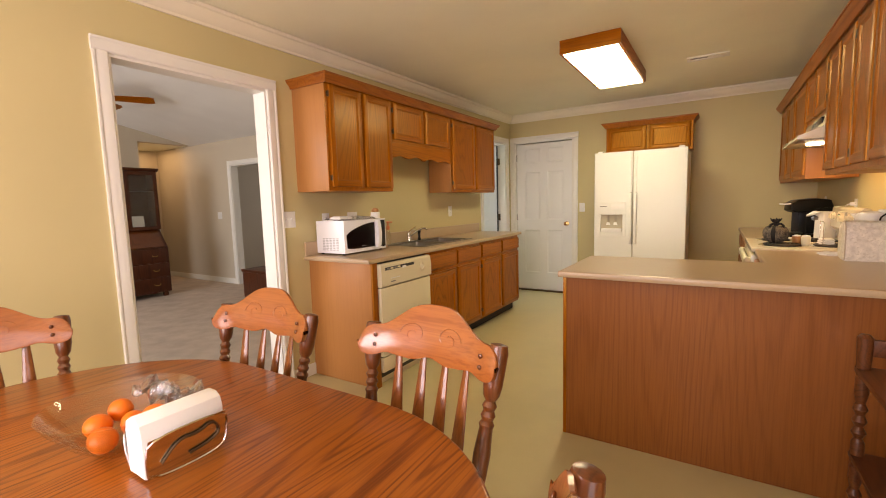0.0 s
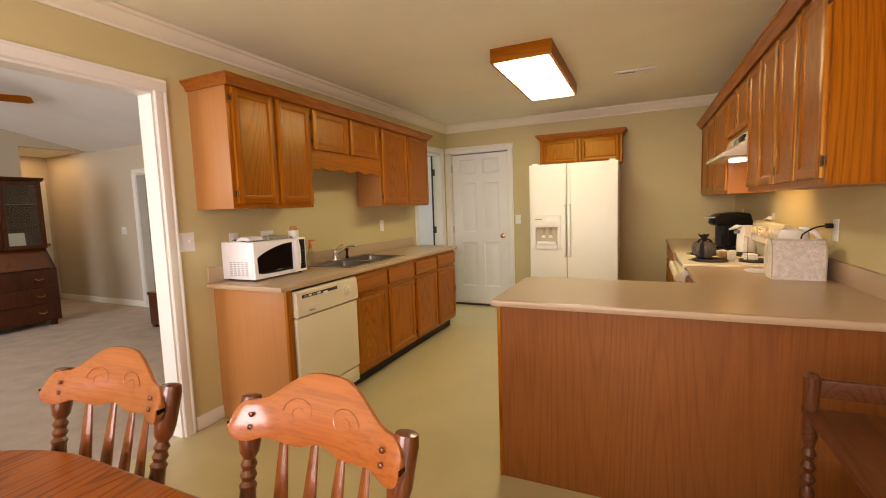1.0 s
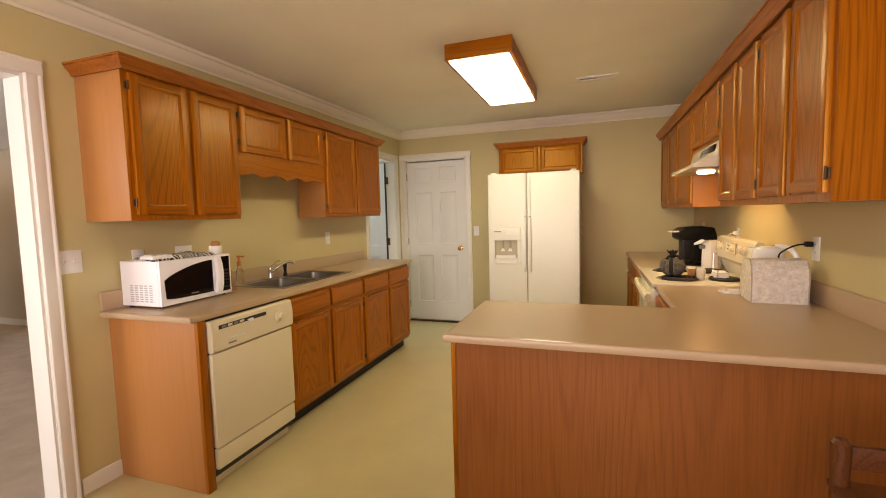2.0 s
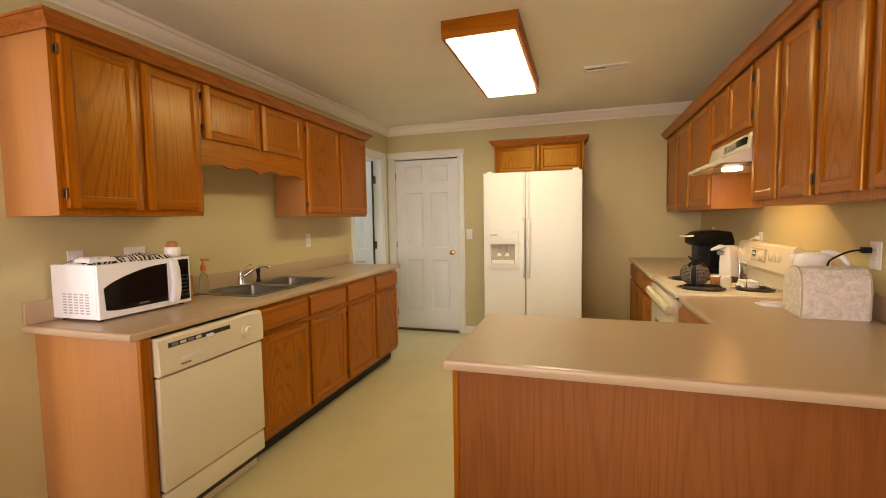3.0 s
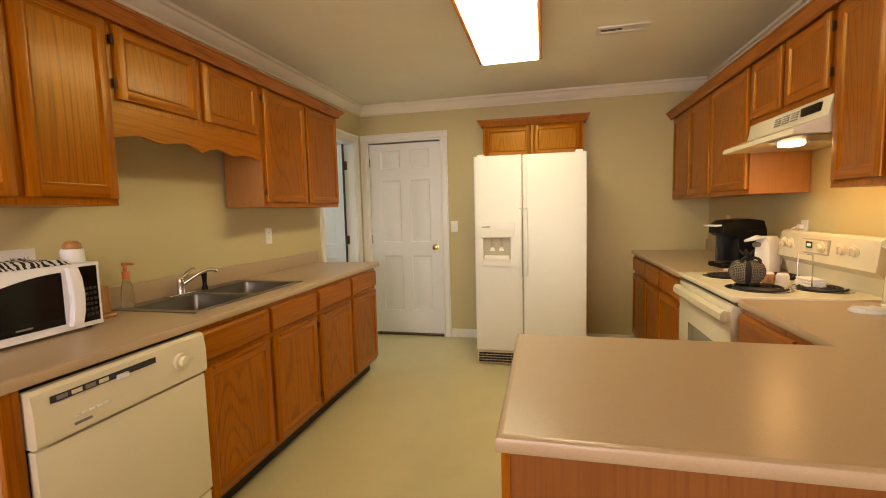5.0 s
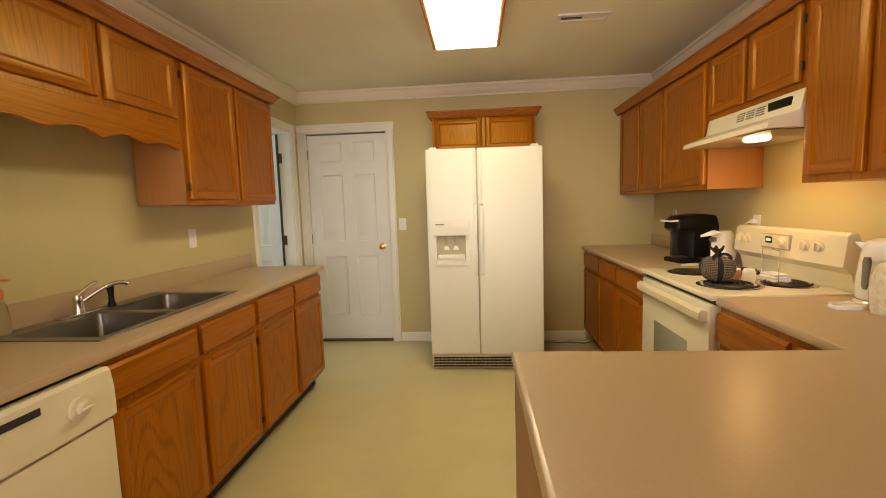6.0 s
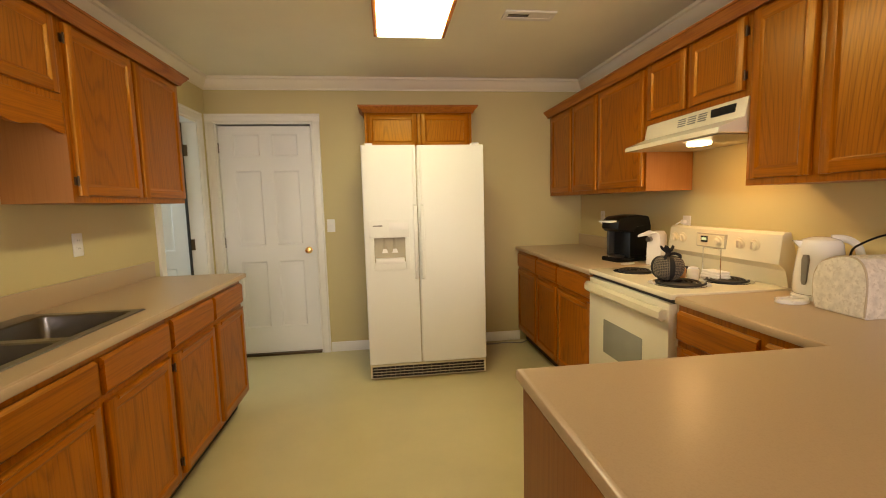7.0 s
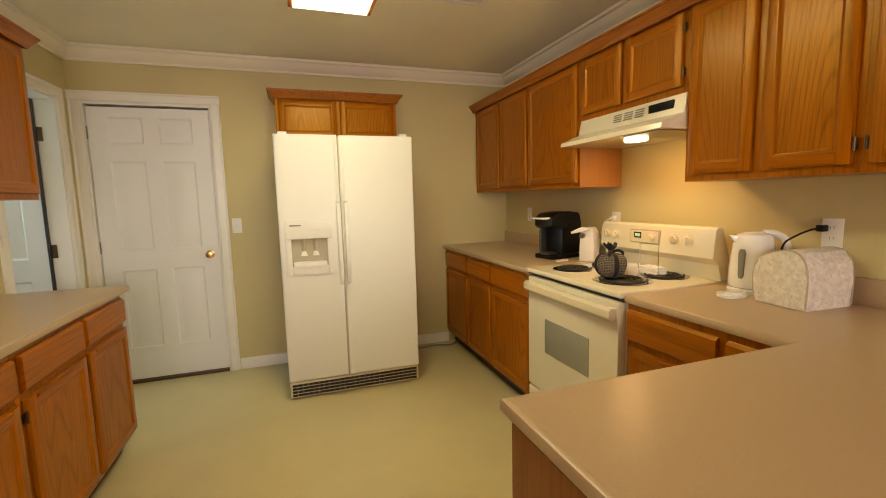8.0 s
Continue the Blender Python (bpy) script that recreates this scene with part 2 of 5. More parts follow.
def lathe(profile, at=(0, 0, 0), n=24, bm=None, m=None):
    """A turned shape: (radius, height) pairs spun round the z axis through at."""
    bm = bm or bmesh.new()
    m = m or Matrix.Translation(at)
    rings = []
    for r, z in profile:
        if r < 1e-5:
            rings.append([bm.verts.new(m @ Vector((0, 0, z)))])
        else:
            rings.append([bm.verts.new(m @ Vector((r * math.cos(a), r * math.sin(a), z))) for a in (2 * math.pi * i / n for i in range(n))])
    for a, b in zip(rings, rings[1:]):
        for i in range(n):
            j = (i + 1) % n
            if len(a) == 1 and len(b) == 1:
                continue
            if len(a) == 1:
                bm.faces.new((a[0], b[j], b[i]))
            elif len(b) == 1:
                bm.faces.new((a[i], a[j], b[0]))
            else:
                bm.faces.new((a[i], a[j], b[j], b[i]))
    for ring, flip in ((rings[0], True), (rings[-1], False)):
        if len(ring) > 1:
            bm.faces.new(list(reversed(ring)) if flip else ring)
    return bm


def prism(points, a0, a1, axis="y", bm=None, bev=0.0):
    """A polygon in the two other axes (in order x, y, z), pushed from a0 to a1 along the axis."""
    bm = bm or bmesh.new()

    def at(p, a):
        return {"x": (a, p[0], p[1]), "y": (p[0], a, p[1]), "z": (p[0], p[1], a)}[axis]
    lo = [bm.verts.new(at(p, a0)) for p in points]
    hi = [bm.verts.new(at(p, a1)) for p in points]
    k = len(points)
    faces = [bm.faces.new(lo), bm.faces.new(list(reversed(hi)))]
    for i in range(k):
        j = (i + 1) % k
        faces.append(bm.faces.new((lo[i], hi[i], hi[j], lo[j])))
    bmesh.ops.recalc_face_normals(bm, faces=faces)
    if bev:
        ring = {e for f in faces[:2] for e in f.edges}
        bmesh.ops.bevel(bm, geom=list(ring), offset=bev, segments=2, profile=0.6, affect="EDGES", clamp_overlap=True)
    return bm


def sweep(path, profile, closed=False, bm=None):
    """A moulding: profile points (outward to the right of the path, height) drawn along a plan path with mitred corners."""
    bm = bm or bmesh.new()
    pts = [Vector(p) for p in path]
    k = len(pts)
    rings = []
    for i in range(k):
        before = (pts[i] - pts[i - 1]).normalized() if closed or i else (pts[1] - pts[0]).normalized()
        after = (pts[(i + 1) % k] - pts[i]).normalized() if closed or i < k - 1 else before
        n1, n2 = Vector((before.y, -before.x)), Vector((after.y, -after.x))
        mit = (n1 + n2).normalized()
        mit /= max(0.3, mit.dot(n1))
        rings.append([bm.verts.new((pts[i].x + mit.x * o, pts[i].y + mit.y * o, z)) for o, z in profile])
    pairs = list(zip(rings, rings[1:])) + ([(rings[-1], rings[0])] if closed else [])
    q = len(profile)
    for a, b in pairs:
        for i in range(q):
            j = (i + 1) % q
            bm.faces.new((a[i], a[j], b[j], b[i]))
    if not closed:
        bm.faces.new(rings[0])
        bm.faces.new(list(reversed(rings[-1])))
    bmesh.ops.recalc_face_normals(bm, faces=bm.faces[:])
    return bm


def tube(points, r, n=8, bm=None, smooth=6):
    """A round cord or bar through the points."""
    bm = bm or bmesh.new()
    pts = [Vector(p) for p in points]
    for _ in range(2 if smooth else 0):
        fine = [pts[0]]
        for a, b in zip(pts, pts[1:]):
            fine += [a * 0.75 + b * 0.25, a * 0.25 + b * 0.75]
        pts = fine + [pts[-1]]
    rings = []
    side = None
    for i, p in enumerate(pts):
        d = (pts[min(i + 1, len(pts) - 1)] - pts[max(i - 1, 0)]).normalized()
        if side is None:
            side = d.orthogonal().normalized()
        side = (side - d * side.dot(d)).normalized()
        up = d.cross(side)
        rings.append([bm.verts.new(p + r * (math.cos(a) * side + math.sin(a) * up)) for a in (2 * math.pi * j / n for j in range(n))])
    for a, b in zip(rings, rings[1:]):
        for i in range(n):
            bm.faces.new((a[i], a[(i + 1) % n], b[(i + 1) % n], b[i]))
    bm.faces.new(list(reversed(rings[0])))
    bm.faces.new(rings[-1])
    return bm


def ball(at, r, bm=None, scale=(1, 1, 1), u=20, v=14):
    bm = bm or bmesh.new()
    bmesh.ops.create_uvsphere(bm, u_segments=u, v_segments=v, radius=r, matrix=Matrix.Translation(at) @ Matrix.Diagonal((*scale, 1)))
    return bm


def mesh_of(name, bm, material):
    bmesh.ops.recalc_face_normals(bm, faces=bm.faces[:])
    me = bpy.data.meshes.new(name)
    bm.to_mesh(me)
    bm.free()
    me.materials.append(material)
    for p in me.polygons:
        p.use_smooth = True
    me.set_sharp_from_angle(angle=radians(32))
    return me


def part(name, bm, material, parent, label=""):
    ob = new(name, mesh_of(name, bm, material))
    ob.parent = parent
    return tagged(ob, label)


def thing(name, m, label, category, group="", kind=""):
    ob = new(name)
    ob.empty_display_size = 0.1
    ob.matrix_basis = m
    return tagged(ob, label, category, group, kind)


def solo(name, bm, material, label, category, m=None, group="", kind=""):
    ob = new(name, mesh_of(name, bm, material))
    if m:
        ob.matrix_basis = m
    return tagged(ob, label, category, group, kind)


def structure(name, bm, material, label, category):
    return solo(name, bm, material, label, category, kind="structure")


# ---- the shell ----
WEST, EAST, SOUTH, NORTH, TOP = -2.76, 0.68, -1.7, 5.86, 2.448


def wall_along_y(x0, x1, y0, y1, z1, openings, z0=0.0):
    bm = bmesh.new()
    y = y0
    for a, b, lo, hi in sorted(openings):
        box(x0, x1, y, a, z0, z1, bm=bm)
        if hi < z1:
            box(x0, x1, a, b, hi, z1, bm=bm)
        if lo > z0:
            box(x0, x1, a, b, z0, lo, bm=bm)
        y = b
    box(x0, x1, y, y1, z0, z1, bm=bm)
    return bm


def wall_along_x(y0, y1, x0, x1, z1, openings, z0=0.0):
    bm = wall_along_y(y0, y1, x0, x1, z1, openings, z0)
    for v in bm.verts:
        v.co.x, v.co.y = v.co.y, v.co.x
    bmesh.ops.reverse_faces(bm, faces=bm.faces[:])
    return bm


SLANT = 0.0205  # the west wall leans in towards the far corner


def west_x(y):
    return WEST + SLANT * max(0.0, y - 2.0)


def slanted(bm):
    for v in bm.verts:
        v.co.x += SLANT * max(0.0, v.co.y - 2.0)
    return bm


OPEN_A, OPEN_B, OPEN_H = 1.062, 1.965, 2.06
SIDE_A, SIDE_B, SIDE_H = 5.01, 5.70, 2.06
DOOR_A, DOOR_B, DOOR_H = -2.615, -1.80, 2.075
structure("wall_west", slanted(wall_along_y(-2.86, WEST, SOUTH, NORTH + 0.12, TOP, [(OPEN_A, OPEN_B, 0, OPEN_H), (SIDE_A, SIDE_B, 0, SIDE_H)])), wall_paint, "khaki painted wall with a wide cased opening", "wall")
structure("wall_north", wall_along_x(NORTH, NORTH + 0.12, WEST, EAST, TOP, [(DOOR_A, DOOR_B, 0, DOOR_H)]), wall_paint, "khaki painted wall behind the refrigerator", "wall")
PAT_A, PAT_B, PAT_H = -1.5, 0.1, 2.05
structure("wall_east", wall_along_y(EAST, EAST + 0.12, SOUTH - 0.12, NORTH + 0.12, TOP, [(PAT_A, PAT_B, 0, PAT_H)]), wall_paint, "khaki painted wall behind the range", "wall")
WIN_A, WIN_B, WIN_LO, WIN_HI = -2.35, -0.05, 0.75, 2.05
structure("wall_south", wall_along_x(SOUTH - 0.12, SOUTH, -2.86, EAST, TOP, [(WIN_A, WIN_B, WIN_LO, WIN_HI)]), wall_paint, "khaki painted wall with a wide window", "wall")
structure("ceiling", box(-2.86, EAST + 0.12, SOUTH - 0.12, NORTH + 0.12, TOP, TOP + 0.1), ceiling_paint, "off-white painted ceiling with faint texture", "ceiling")
structure("floor", box(-2.80, EAST + 0.12, SOUTH - 0.12, NORTH + 0.24, -0.1, 0), vinyl, "pale yellow mottled sheet vinyl floor", "floor")
structure("door_recess_back", box(DOOR_A - 0.1, DOOR_B + 0.1, NORTH + 0.12, NORTH + 0.16, 0, 2.2), toe_black, "dark unlit space behind the closed door", "wall")
window = thing("window_1", pose(0, 0, 0), "wide white framed window behind the dining table", "window", kind="structure")
wf = bmesh.new()
for a, b, lo, hi in ((WIN_A, WIN_A + 0.06, WIN_LO, WIN_HI), (WIN_B - 0.06, WIN_B, WIN_LO, WIN_HI), (WIN_A + 0.06, WIN_B - 0.06, WIN_LO, WIN_LO + 0.06), (WIN_A + 0.06, WIN_B - 0.06, WIN_HI - 0.06, WIN_HI), (-1.23, -1.17, WIN_LO + 0.06, WIN_HI - 0.06)):
    box(a, b, SOUTH - 0.1, SOUTH - 0.04, lo, hi, 0.004, bm=wf)
part("window_frame", wf, white_paint, window)
for a, b in ((WIN_A + 0.06, -1.23), (-1.17, WIN_B - 0.06)):
    pane = part("pane", box(a, b, SOUTH - 0.074, SOUTH - 0.068, WIN_LO + 0.06, WIN_HI - 0.06), clear_glass, window)
    pane.visible_shadow = False

# Unseen patio door, made up to go with the added east light.
patio = thing("patio_door_1", pose(0, 0, 0), "assumed white framed sliding glass patio door, out of view", "patio door", kind="structure")
for y0, y1 in ((PAT_A, -0.68), (-0.72, PAT_B)):
    leaf = box(EAST + 0.05, EAST + 0.09, y0, y0 + 0.06, 0.0, PAT_H, 0.004)
    box(EAST + 0.05, EAST + 0.09, y1 - 0.06, y1, 0.0, PAT_H, 0.004, bm=leaf)
    box(EAST + 0.05, EAST + 0.09, y0 + 0.06, y1 - 0.06, 0.0, 0.08, 0.004, bm=leaf)
    box(EAST + 0.05, EAST + 0.09, y0 + 0.06, y1 - 0.06, PAT_H - 0.07, PAT_H, 0.004, bm=leaf)
    lf = part("sash", leaf, white_paint, patio)
    pane = part("pane", box(EAST + 0.068, EAST + 0.073, y0 + 0.06, y1 - 0.06, 0.08, PAT_H - 0.07), clear_glass, lf)
    pane.visible_shadow = False

CROWN = [(0, -0.105), (0.012, -0.105), (0.014, -0.09), (0.03, -0.075), (0.045, -0.05), (0.052, -0.028), (0.066, -0.022), (0.07, -0.004), (0, -0.004)]
structure("crown_moulding", sweep([(WEST, SOUTH), (WEST, 2.0), (west_x(NORTH), NORTH), (EAST, NORTH), (EAST, SOUTH)], [(o, TOP + z) for o, z in CROWN], closed=True), crown_paint, "cream-white painted crown moulding below the ceiling", "moulding")
BASE = [(0, 0.002), (0.013, 0.002), (0.013, 0.075), (0.009, 0.088), (0, 0.09)]


def skirting(name, path, inner="white painted baseboard along the wall"):
    structure(name, sweep(path, BASE), white_paint, inner, "baseboard")


skirting("baseboard_west", [(WEST, SOUTH + 0.02), (WEST, OPEN_A - 0.075)])
skirting("baseboard_opening", [(WEST, OPEN_B + 0.075), (WEST, 2.235)])
skirting("baseboard_north", [(DOOR_B + 0.07, NORTH), (0.06, NORTH)])
skirting("baseboard_east", [(EAST, 2.3), (EAST, PAT_B + 0.02)])


def casing(name, m, width, height, depth, label, sides=(True, True), w=0.068):
    """White trim round an opening of that width and height in local x and z; the room lies towards -y, the wall goes back by depth."""
    root = thing(name, m, label, "door casing", kind="structure")
    prof = ((0, 0), (0, -0.010), (0.006, -0.016), (0.03, -0.018), (0.052, -0.014), (0.06, -0.019), (w, -0.019), (w, 0))
    if sides[0]:
        part("side_casing", prism([(-o + 0.004, y) for o, y in prof], 0.0, height + 0.002, "z"), white_paint, root)
    if sides[1]:
        part("side_casing", prism([(width + o - 0.004, y) for o, y in prof], 0.0, height + 0.002, "z"), white_paint, root)
    bm = prism([(y, height + o) for o, y in prof], -w if sides[0] else 0, width + (w if sides[1] else 0), "x")
    part("head_casing", bm, white_paint, root)
    jamb = box(0, 0.016, 0, depth, 0.0, height)
    box(width - 0.016, width, 0, depth, 0.0, height, bm=jamb)
    box(0.016, width - 0.016, 0, depth, height - 0.016, height, bm=jamb)
    part("jamb", jamb, white_paint, root)
    return root


casing("opening_casing", pose(WEST - 0.001, OPEN_A, 0, 0, 0, 90), OPEN_B - OPEN_A, OPEN_H, 0.118, "white painted casing of the opening to the living room")
casing("opening_casing_back", pose(-2.861, OPEN_B, 0, 0, 0, -90), OPEN_B - OPEN_A, OPEN_H, 0.001, "white painted casing on the living room side")
casing("side_door_casing", pose(west_x(SIDE_A) - 0.001, SIDE_A, 0, 0, 0, 90 - math.degrees(SLANT)), SIDE_B - SIDE_A, SIDE_H, 0.118, "white painted casing of the side doorway")
casing("back_door_casing", pose(DOOR_A, NORTH - 0.001, 0), DOOR_B - DOOR_A, DOOR_H, 0.118, "white painted casing of the back door")


def panel_door(name, m, w, h, label, knob_side=1):
    """A six-panel door: slab with recessed and raised panels on its front (-y)."""
    root = thing(name, m, label, "door", kind="structure")
    stile, mid = 0.115, 0.10
    pw = (w - 2 * stile - mid) / 2
    rows_ = ((0.24, 0.60), (0.985, 0.655), (1.765, 0.19))
    bm = bmesh.new()
    t = 0.035
    for a, b in ((0, stile), (stile + pw, stile + pw + mid), (w - stile, w)):
        box(a, b, 0, t, 0, h, bm=bm)
    z = 0.0
    for lo, tall in rows_ + ((h, 0),):
        for a in (stile, stile + pw + mid):
            box(a, a + pw, 0.0, t, z, lo, bm=bm)
        z = lo + tall
    part("slab", bm, door_paint, root)
    for lo, tall in rows_:
        for a in (stile, stile + pw + mid):
            pb = bmesh.new()
            ring = []
            for inset, y in ((0.0, 0.001), (0.012, 0.011), (0.03, 0.011), (0.055, 0.003)):
                ring.append([pb.verts.new((x, y, zz)) for x, zz in ((a + inset, lo + inset), (a + pw - inset, lo + inset), (a + pw - inset, lo + tall - inset), (a + inset, lo + tall - inset))])
            for r1, r2 in zip(ring, ring[1:]):
                for i in range(4):
                    pb.faces.new((r1[i], r1[(i + 1) % 4], r2[(i + 1) % 4], r2[i]))
            pb.faces.new(ring[-1])
            part("panel", pb, door_paint, root)
    kx = w - 0.065 if knob_side > 0 else 0.065
    turn = Matrix.Translation((kx, 0, 0.93)) @ Matrix.Rotation(radians(90), 4, "X")
    part("door_knob", lathe([(0.0, 0.0), (0.03, 0.0), (0.03, 0.006), (0.011, 0.010), (0.011, 0.03), (0.024, 0.038), (0.028, 0.05), (0.024, 0.062), (0.0, 0.067)], m=turn), brass, root, "polished brass knob")
    for z in (0.2, 1.02, 1.84):
        hx = -0.004 if knob_side > 0 else w + 0.004
        part("hinge", rod((hx, -0.004, z - 0.045), (hx, -0.004, z + 0.045), 0.006, n=10), steel, root)
    return root


panel_door("door_1", pose(DOOR_A + 0.022, NORTH + 0.022, 0.022), DOOR_B - DOOR_A - 0.044, DOOR_H - 0.052, "closed white six-panel door with a brass knob")
panel_door("door_2", pose(-2.815 - 0.67, SIDE_B - 0.01, 0.015), 0.67, 2.02, "white six-panel side door standing open", knob_side=-1)
structure("door_threshold", box(DOOR_A + 0.017, DOOR_B - 0.017, NORTH - 0.012, NORTH + 0.10, 0.0, 0.019, 0.003), bronze, "dark bronze threshold under the back door", "threshold")
bm = bmesh.new()
for z in (0.25, 1.05, 1.82):
    box(-2.798, -2.768, SIDE_B - 0.022, SIDE_B - 0.0165, z - 0.045, z + 0.045, bm=bm)
structure("side_door_hinges", bm, bronze, "dark bronze hinges of the open side door", "hinge")

# Added dark strip: its colour stands for the shaded hinge gap, no real seal.
structure("weatherstrip", box(-2.814, -2.800, SIDE_B - 0.034, SIDE_B - 0.012, 0.01, 2.04), shadow_gap, "dark strip for the shaded gap between the side door and its jamb", "weatherstrip")

# ---- rooms beyond ----
LN = 4.35      # south face of the living room's north wall
GX = -8.15     # gable wall
PE = -9.36     # end wall of the passage
structure("living_floor", box(-9.5, -2.80, -3.1, 7.2, -0.1, 0.0), carpet, "beige cut-pile carpet of the living room", "carpet")
structure("living_wall_north", wall_along_x(LN, LN + 0.12, PE, -2.86, 2.62, [(-7.0, -6.12, 0, 1.985)]), lr_paint, "beige painted living room wall with a doorway", "wall")
structure("living_wall_west", box(GX - 0.12, GX, -3.0, 3.51, 0, 4.2), lr_paint, "beige painted gable wall of the living room", "wall")
structure("living_wall_soffit", box(GX - 0.12, GX, 3.51, LN, 2.40, 2.9), lr_paint, "beige painted wall over the passage", "wall")
structure("living_wall_south", wall_along_x(-3.12, -3.0, GX - 0.12, -2.86, 4.2, [(-7.0, -3.8, 0.6, 2.5)]), lr_paint, "beige painted living room wall with a window", "wall")
structure("living_wall_east", box(-2.86, WEST, SOUTH - 0.12, LN + 0.2, TOP + 0.1, 4.2), lr_paint, "beige painted upper wall of the living room", "wall")
structure("living_wall_corner", box(-2.86, WEST, -3.12, SOUTH - 0.12, 0, 4.2), lr_paint, "beige painted end of the living room wall", "wall")
structure("living_ceiling", prism([(4.50, 2.365), (4.50, 2.485), (-3.12, 4.125), (-3.12, 4.005)], GX - 0.12, WEST, "x"), lr_ceiling_paint, "off-white vaulted living room ceiling", "ceiling")
structure("passage_ceiling", box(PE - 0.12, GX - 0.12, 3.39, LN + 0.12, 2.40, 2.52), ceiling_paint, "off-white flat passage ceiling", "ceiling")
structure("passage_wall_south", box(PE, GX - 0.12, 3.39, 3.51, 0, 2.40), lr_paint, "beige painted passage wall", "wall")
structure("passage_wall_west", box(PE - 0.12, PE, 3.39, LN + 0.12, 0, 2.52), lr_paint, "beige painted end wall of the passage", "wall")
structure("far_room_walls", sweep([(-7.9, LN + 0.12), (-7.9, 7.1), (-4.4, 7.1), (-4.4, LN + 0.12)], [(0, 0), (-0.1, 0), (-0.1, 2.5), (0, 2.5)]), lr_paint, "beige painted walls of the far room", "wall")
structure("far_room_ceiling", box(-8.0, -2.86, LN + 0.12, 7.2, 2.5, 2.6), ceiling_paint, "off-white ceiling of the far rooms", "ceiling")
structure("side_hall_wall_north", box(-4.4, -2.86, 6.6, 6.7, 0, 2.5), lr_paint, "pale painted side hall wall", "wall")
structure("side_hall_wall_east", box(-2.86, -2.66, NORTH + 0.12, 6.7, 0, 2.5), lr_paint, "pale painted side hall wall", "wall")
skirting("baseboard_living_north", [(PE, LN), (-7.07, LN)])
skirting("baseboard_living_north_b", [(-6.05, LN), (-2.86, LN)])
skirting("baseboard_living_west", [(GX, -3.0), (GX, 3.51)])
casing("far_doorway_casing", pose(-7.0, LN - 0.001, 0), 0.88, 1.985, 0.118, "white painted casing of the far doorway")

# ---- kitchen cabinets ----


def cabinet_door(root, x0, x1, z0, z1, hinge=0, arch=False, pull=False):
    """A frame-and-panel door lying on the face frame at y = 0, 19 mm thick. hinge: -1 at its low-x side, 1 at its high-x side."""
    s, t = 0.052, 0.019
    prof = [(0.0, -0.001), (0.0, -t + 0.009), (0.003, -t + 0.003), (0.009, -t), (s - 0.012, -t), (s - 0.004, -t + 0.006), (s, -t + 0.007), (s, -0.001)]
    door = part("door", box(x0 + s - 0.004, x1 - s + 0.004, -0.0105, -0.003, z0 + s - 0.004, z1 - s + 0.004), oak_face, root, "framed golden oak door panel")
    part("stile", prism([(x0 + a, y) for a, y in prof], z0, z1, "z"), oak_v, door)
    part("stile", prism([(x1 - a, y) for a, y in prof], z0, z1, "z"), oak_v, door)
    for lo, sign in ((z0, 1), (z1, -1)):
        part("rail", prism([(y, lo + sign * a) for a, y in prof], x0 + s - 0.012, x1 - s + 0.012, "x"), oak_h, door)
    if pull:
        part("finger_pull", prism([(-t - 0.0005, z1 - 0.016), (-t - 0.006, z1 - 0.010), (-t - 0.006, z1 - 0.003), (-t - 0.0005, z1)], x0 + s, x1 - s, "x"), oak_h, door)
    if hinge:
        hx = x0 - 0.006 if hinge < 0 else x1 + 0.006
        for z in (z0 + 0.06, z1 - 0.06):
            hb = rod((hx, -0.013, z - 0.021), (hx, -0.013, z + 0.021), 0.004, n=10)
            box(hx - 0.008, hx + 0.004, -0.0065, -0.0005, z - 0.017, z + 0.017, 0.002, bm=hb)
            part("hinge", hb, bronze, door, "antique bronze hinge")
    return door


def drawer_front(root, x0, x1, z0, z1):
    bm = prism([(-0.001, z0), (-0.008, z0), (-0.019, z0 + 0.011), (-0.019, z1 - 0.011), (-0.008, z1), (-0.001, z1)], x0, x1, "x")
    return part("drawer_front", bm, oak_h, root)


def base_cabinet(m, w, doors, depth, label, drawers=True, group="base cabinets", hinges=None, hollow=False):
    root = thing("base_cabinet", m, label, "cabinet", group)
    part("body", box(0, w, 0.001, depth if not hollow else 0.018, 0.105, 0.880, 0.0015), oak_v, root)
    if hollow:
        part("side", box(0, 0.018, 0.019, depth, 0.105, 0.880), oak_v, root)
        part("side", box(w - 0.018, w, 0.019, depth, 0.105, 0.880), oak_v, root)
        part("bottom", box(0.018, w - 0.018, 0.019, depth, 0.105, 0.123), oak_v, root)
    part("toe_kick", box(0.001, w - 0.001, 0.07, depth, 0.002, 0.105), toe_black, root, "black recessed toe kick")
    for i, (a, b) in enumerate(doors):
        if drawers:
            drawer_front(root, a, b, 0.725, 0.855)
        cabinet_door(root, a, b, 0.135, 0.70 if drawers else 0.855, hinges[i] if hinges else 0, pull=True)
    return root


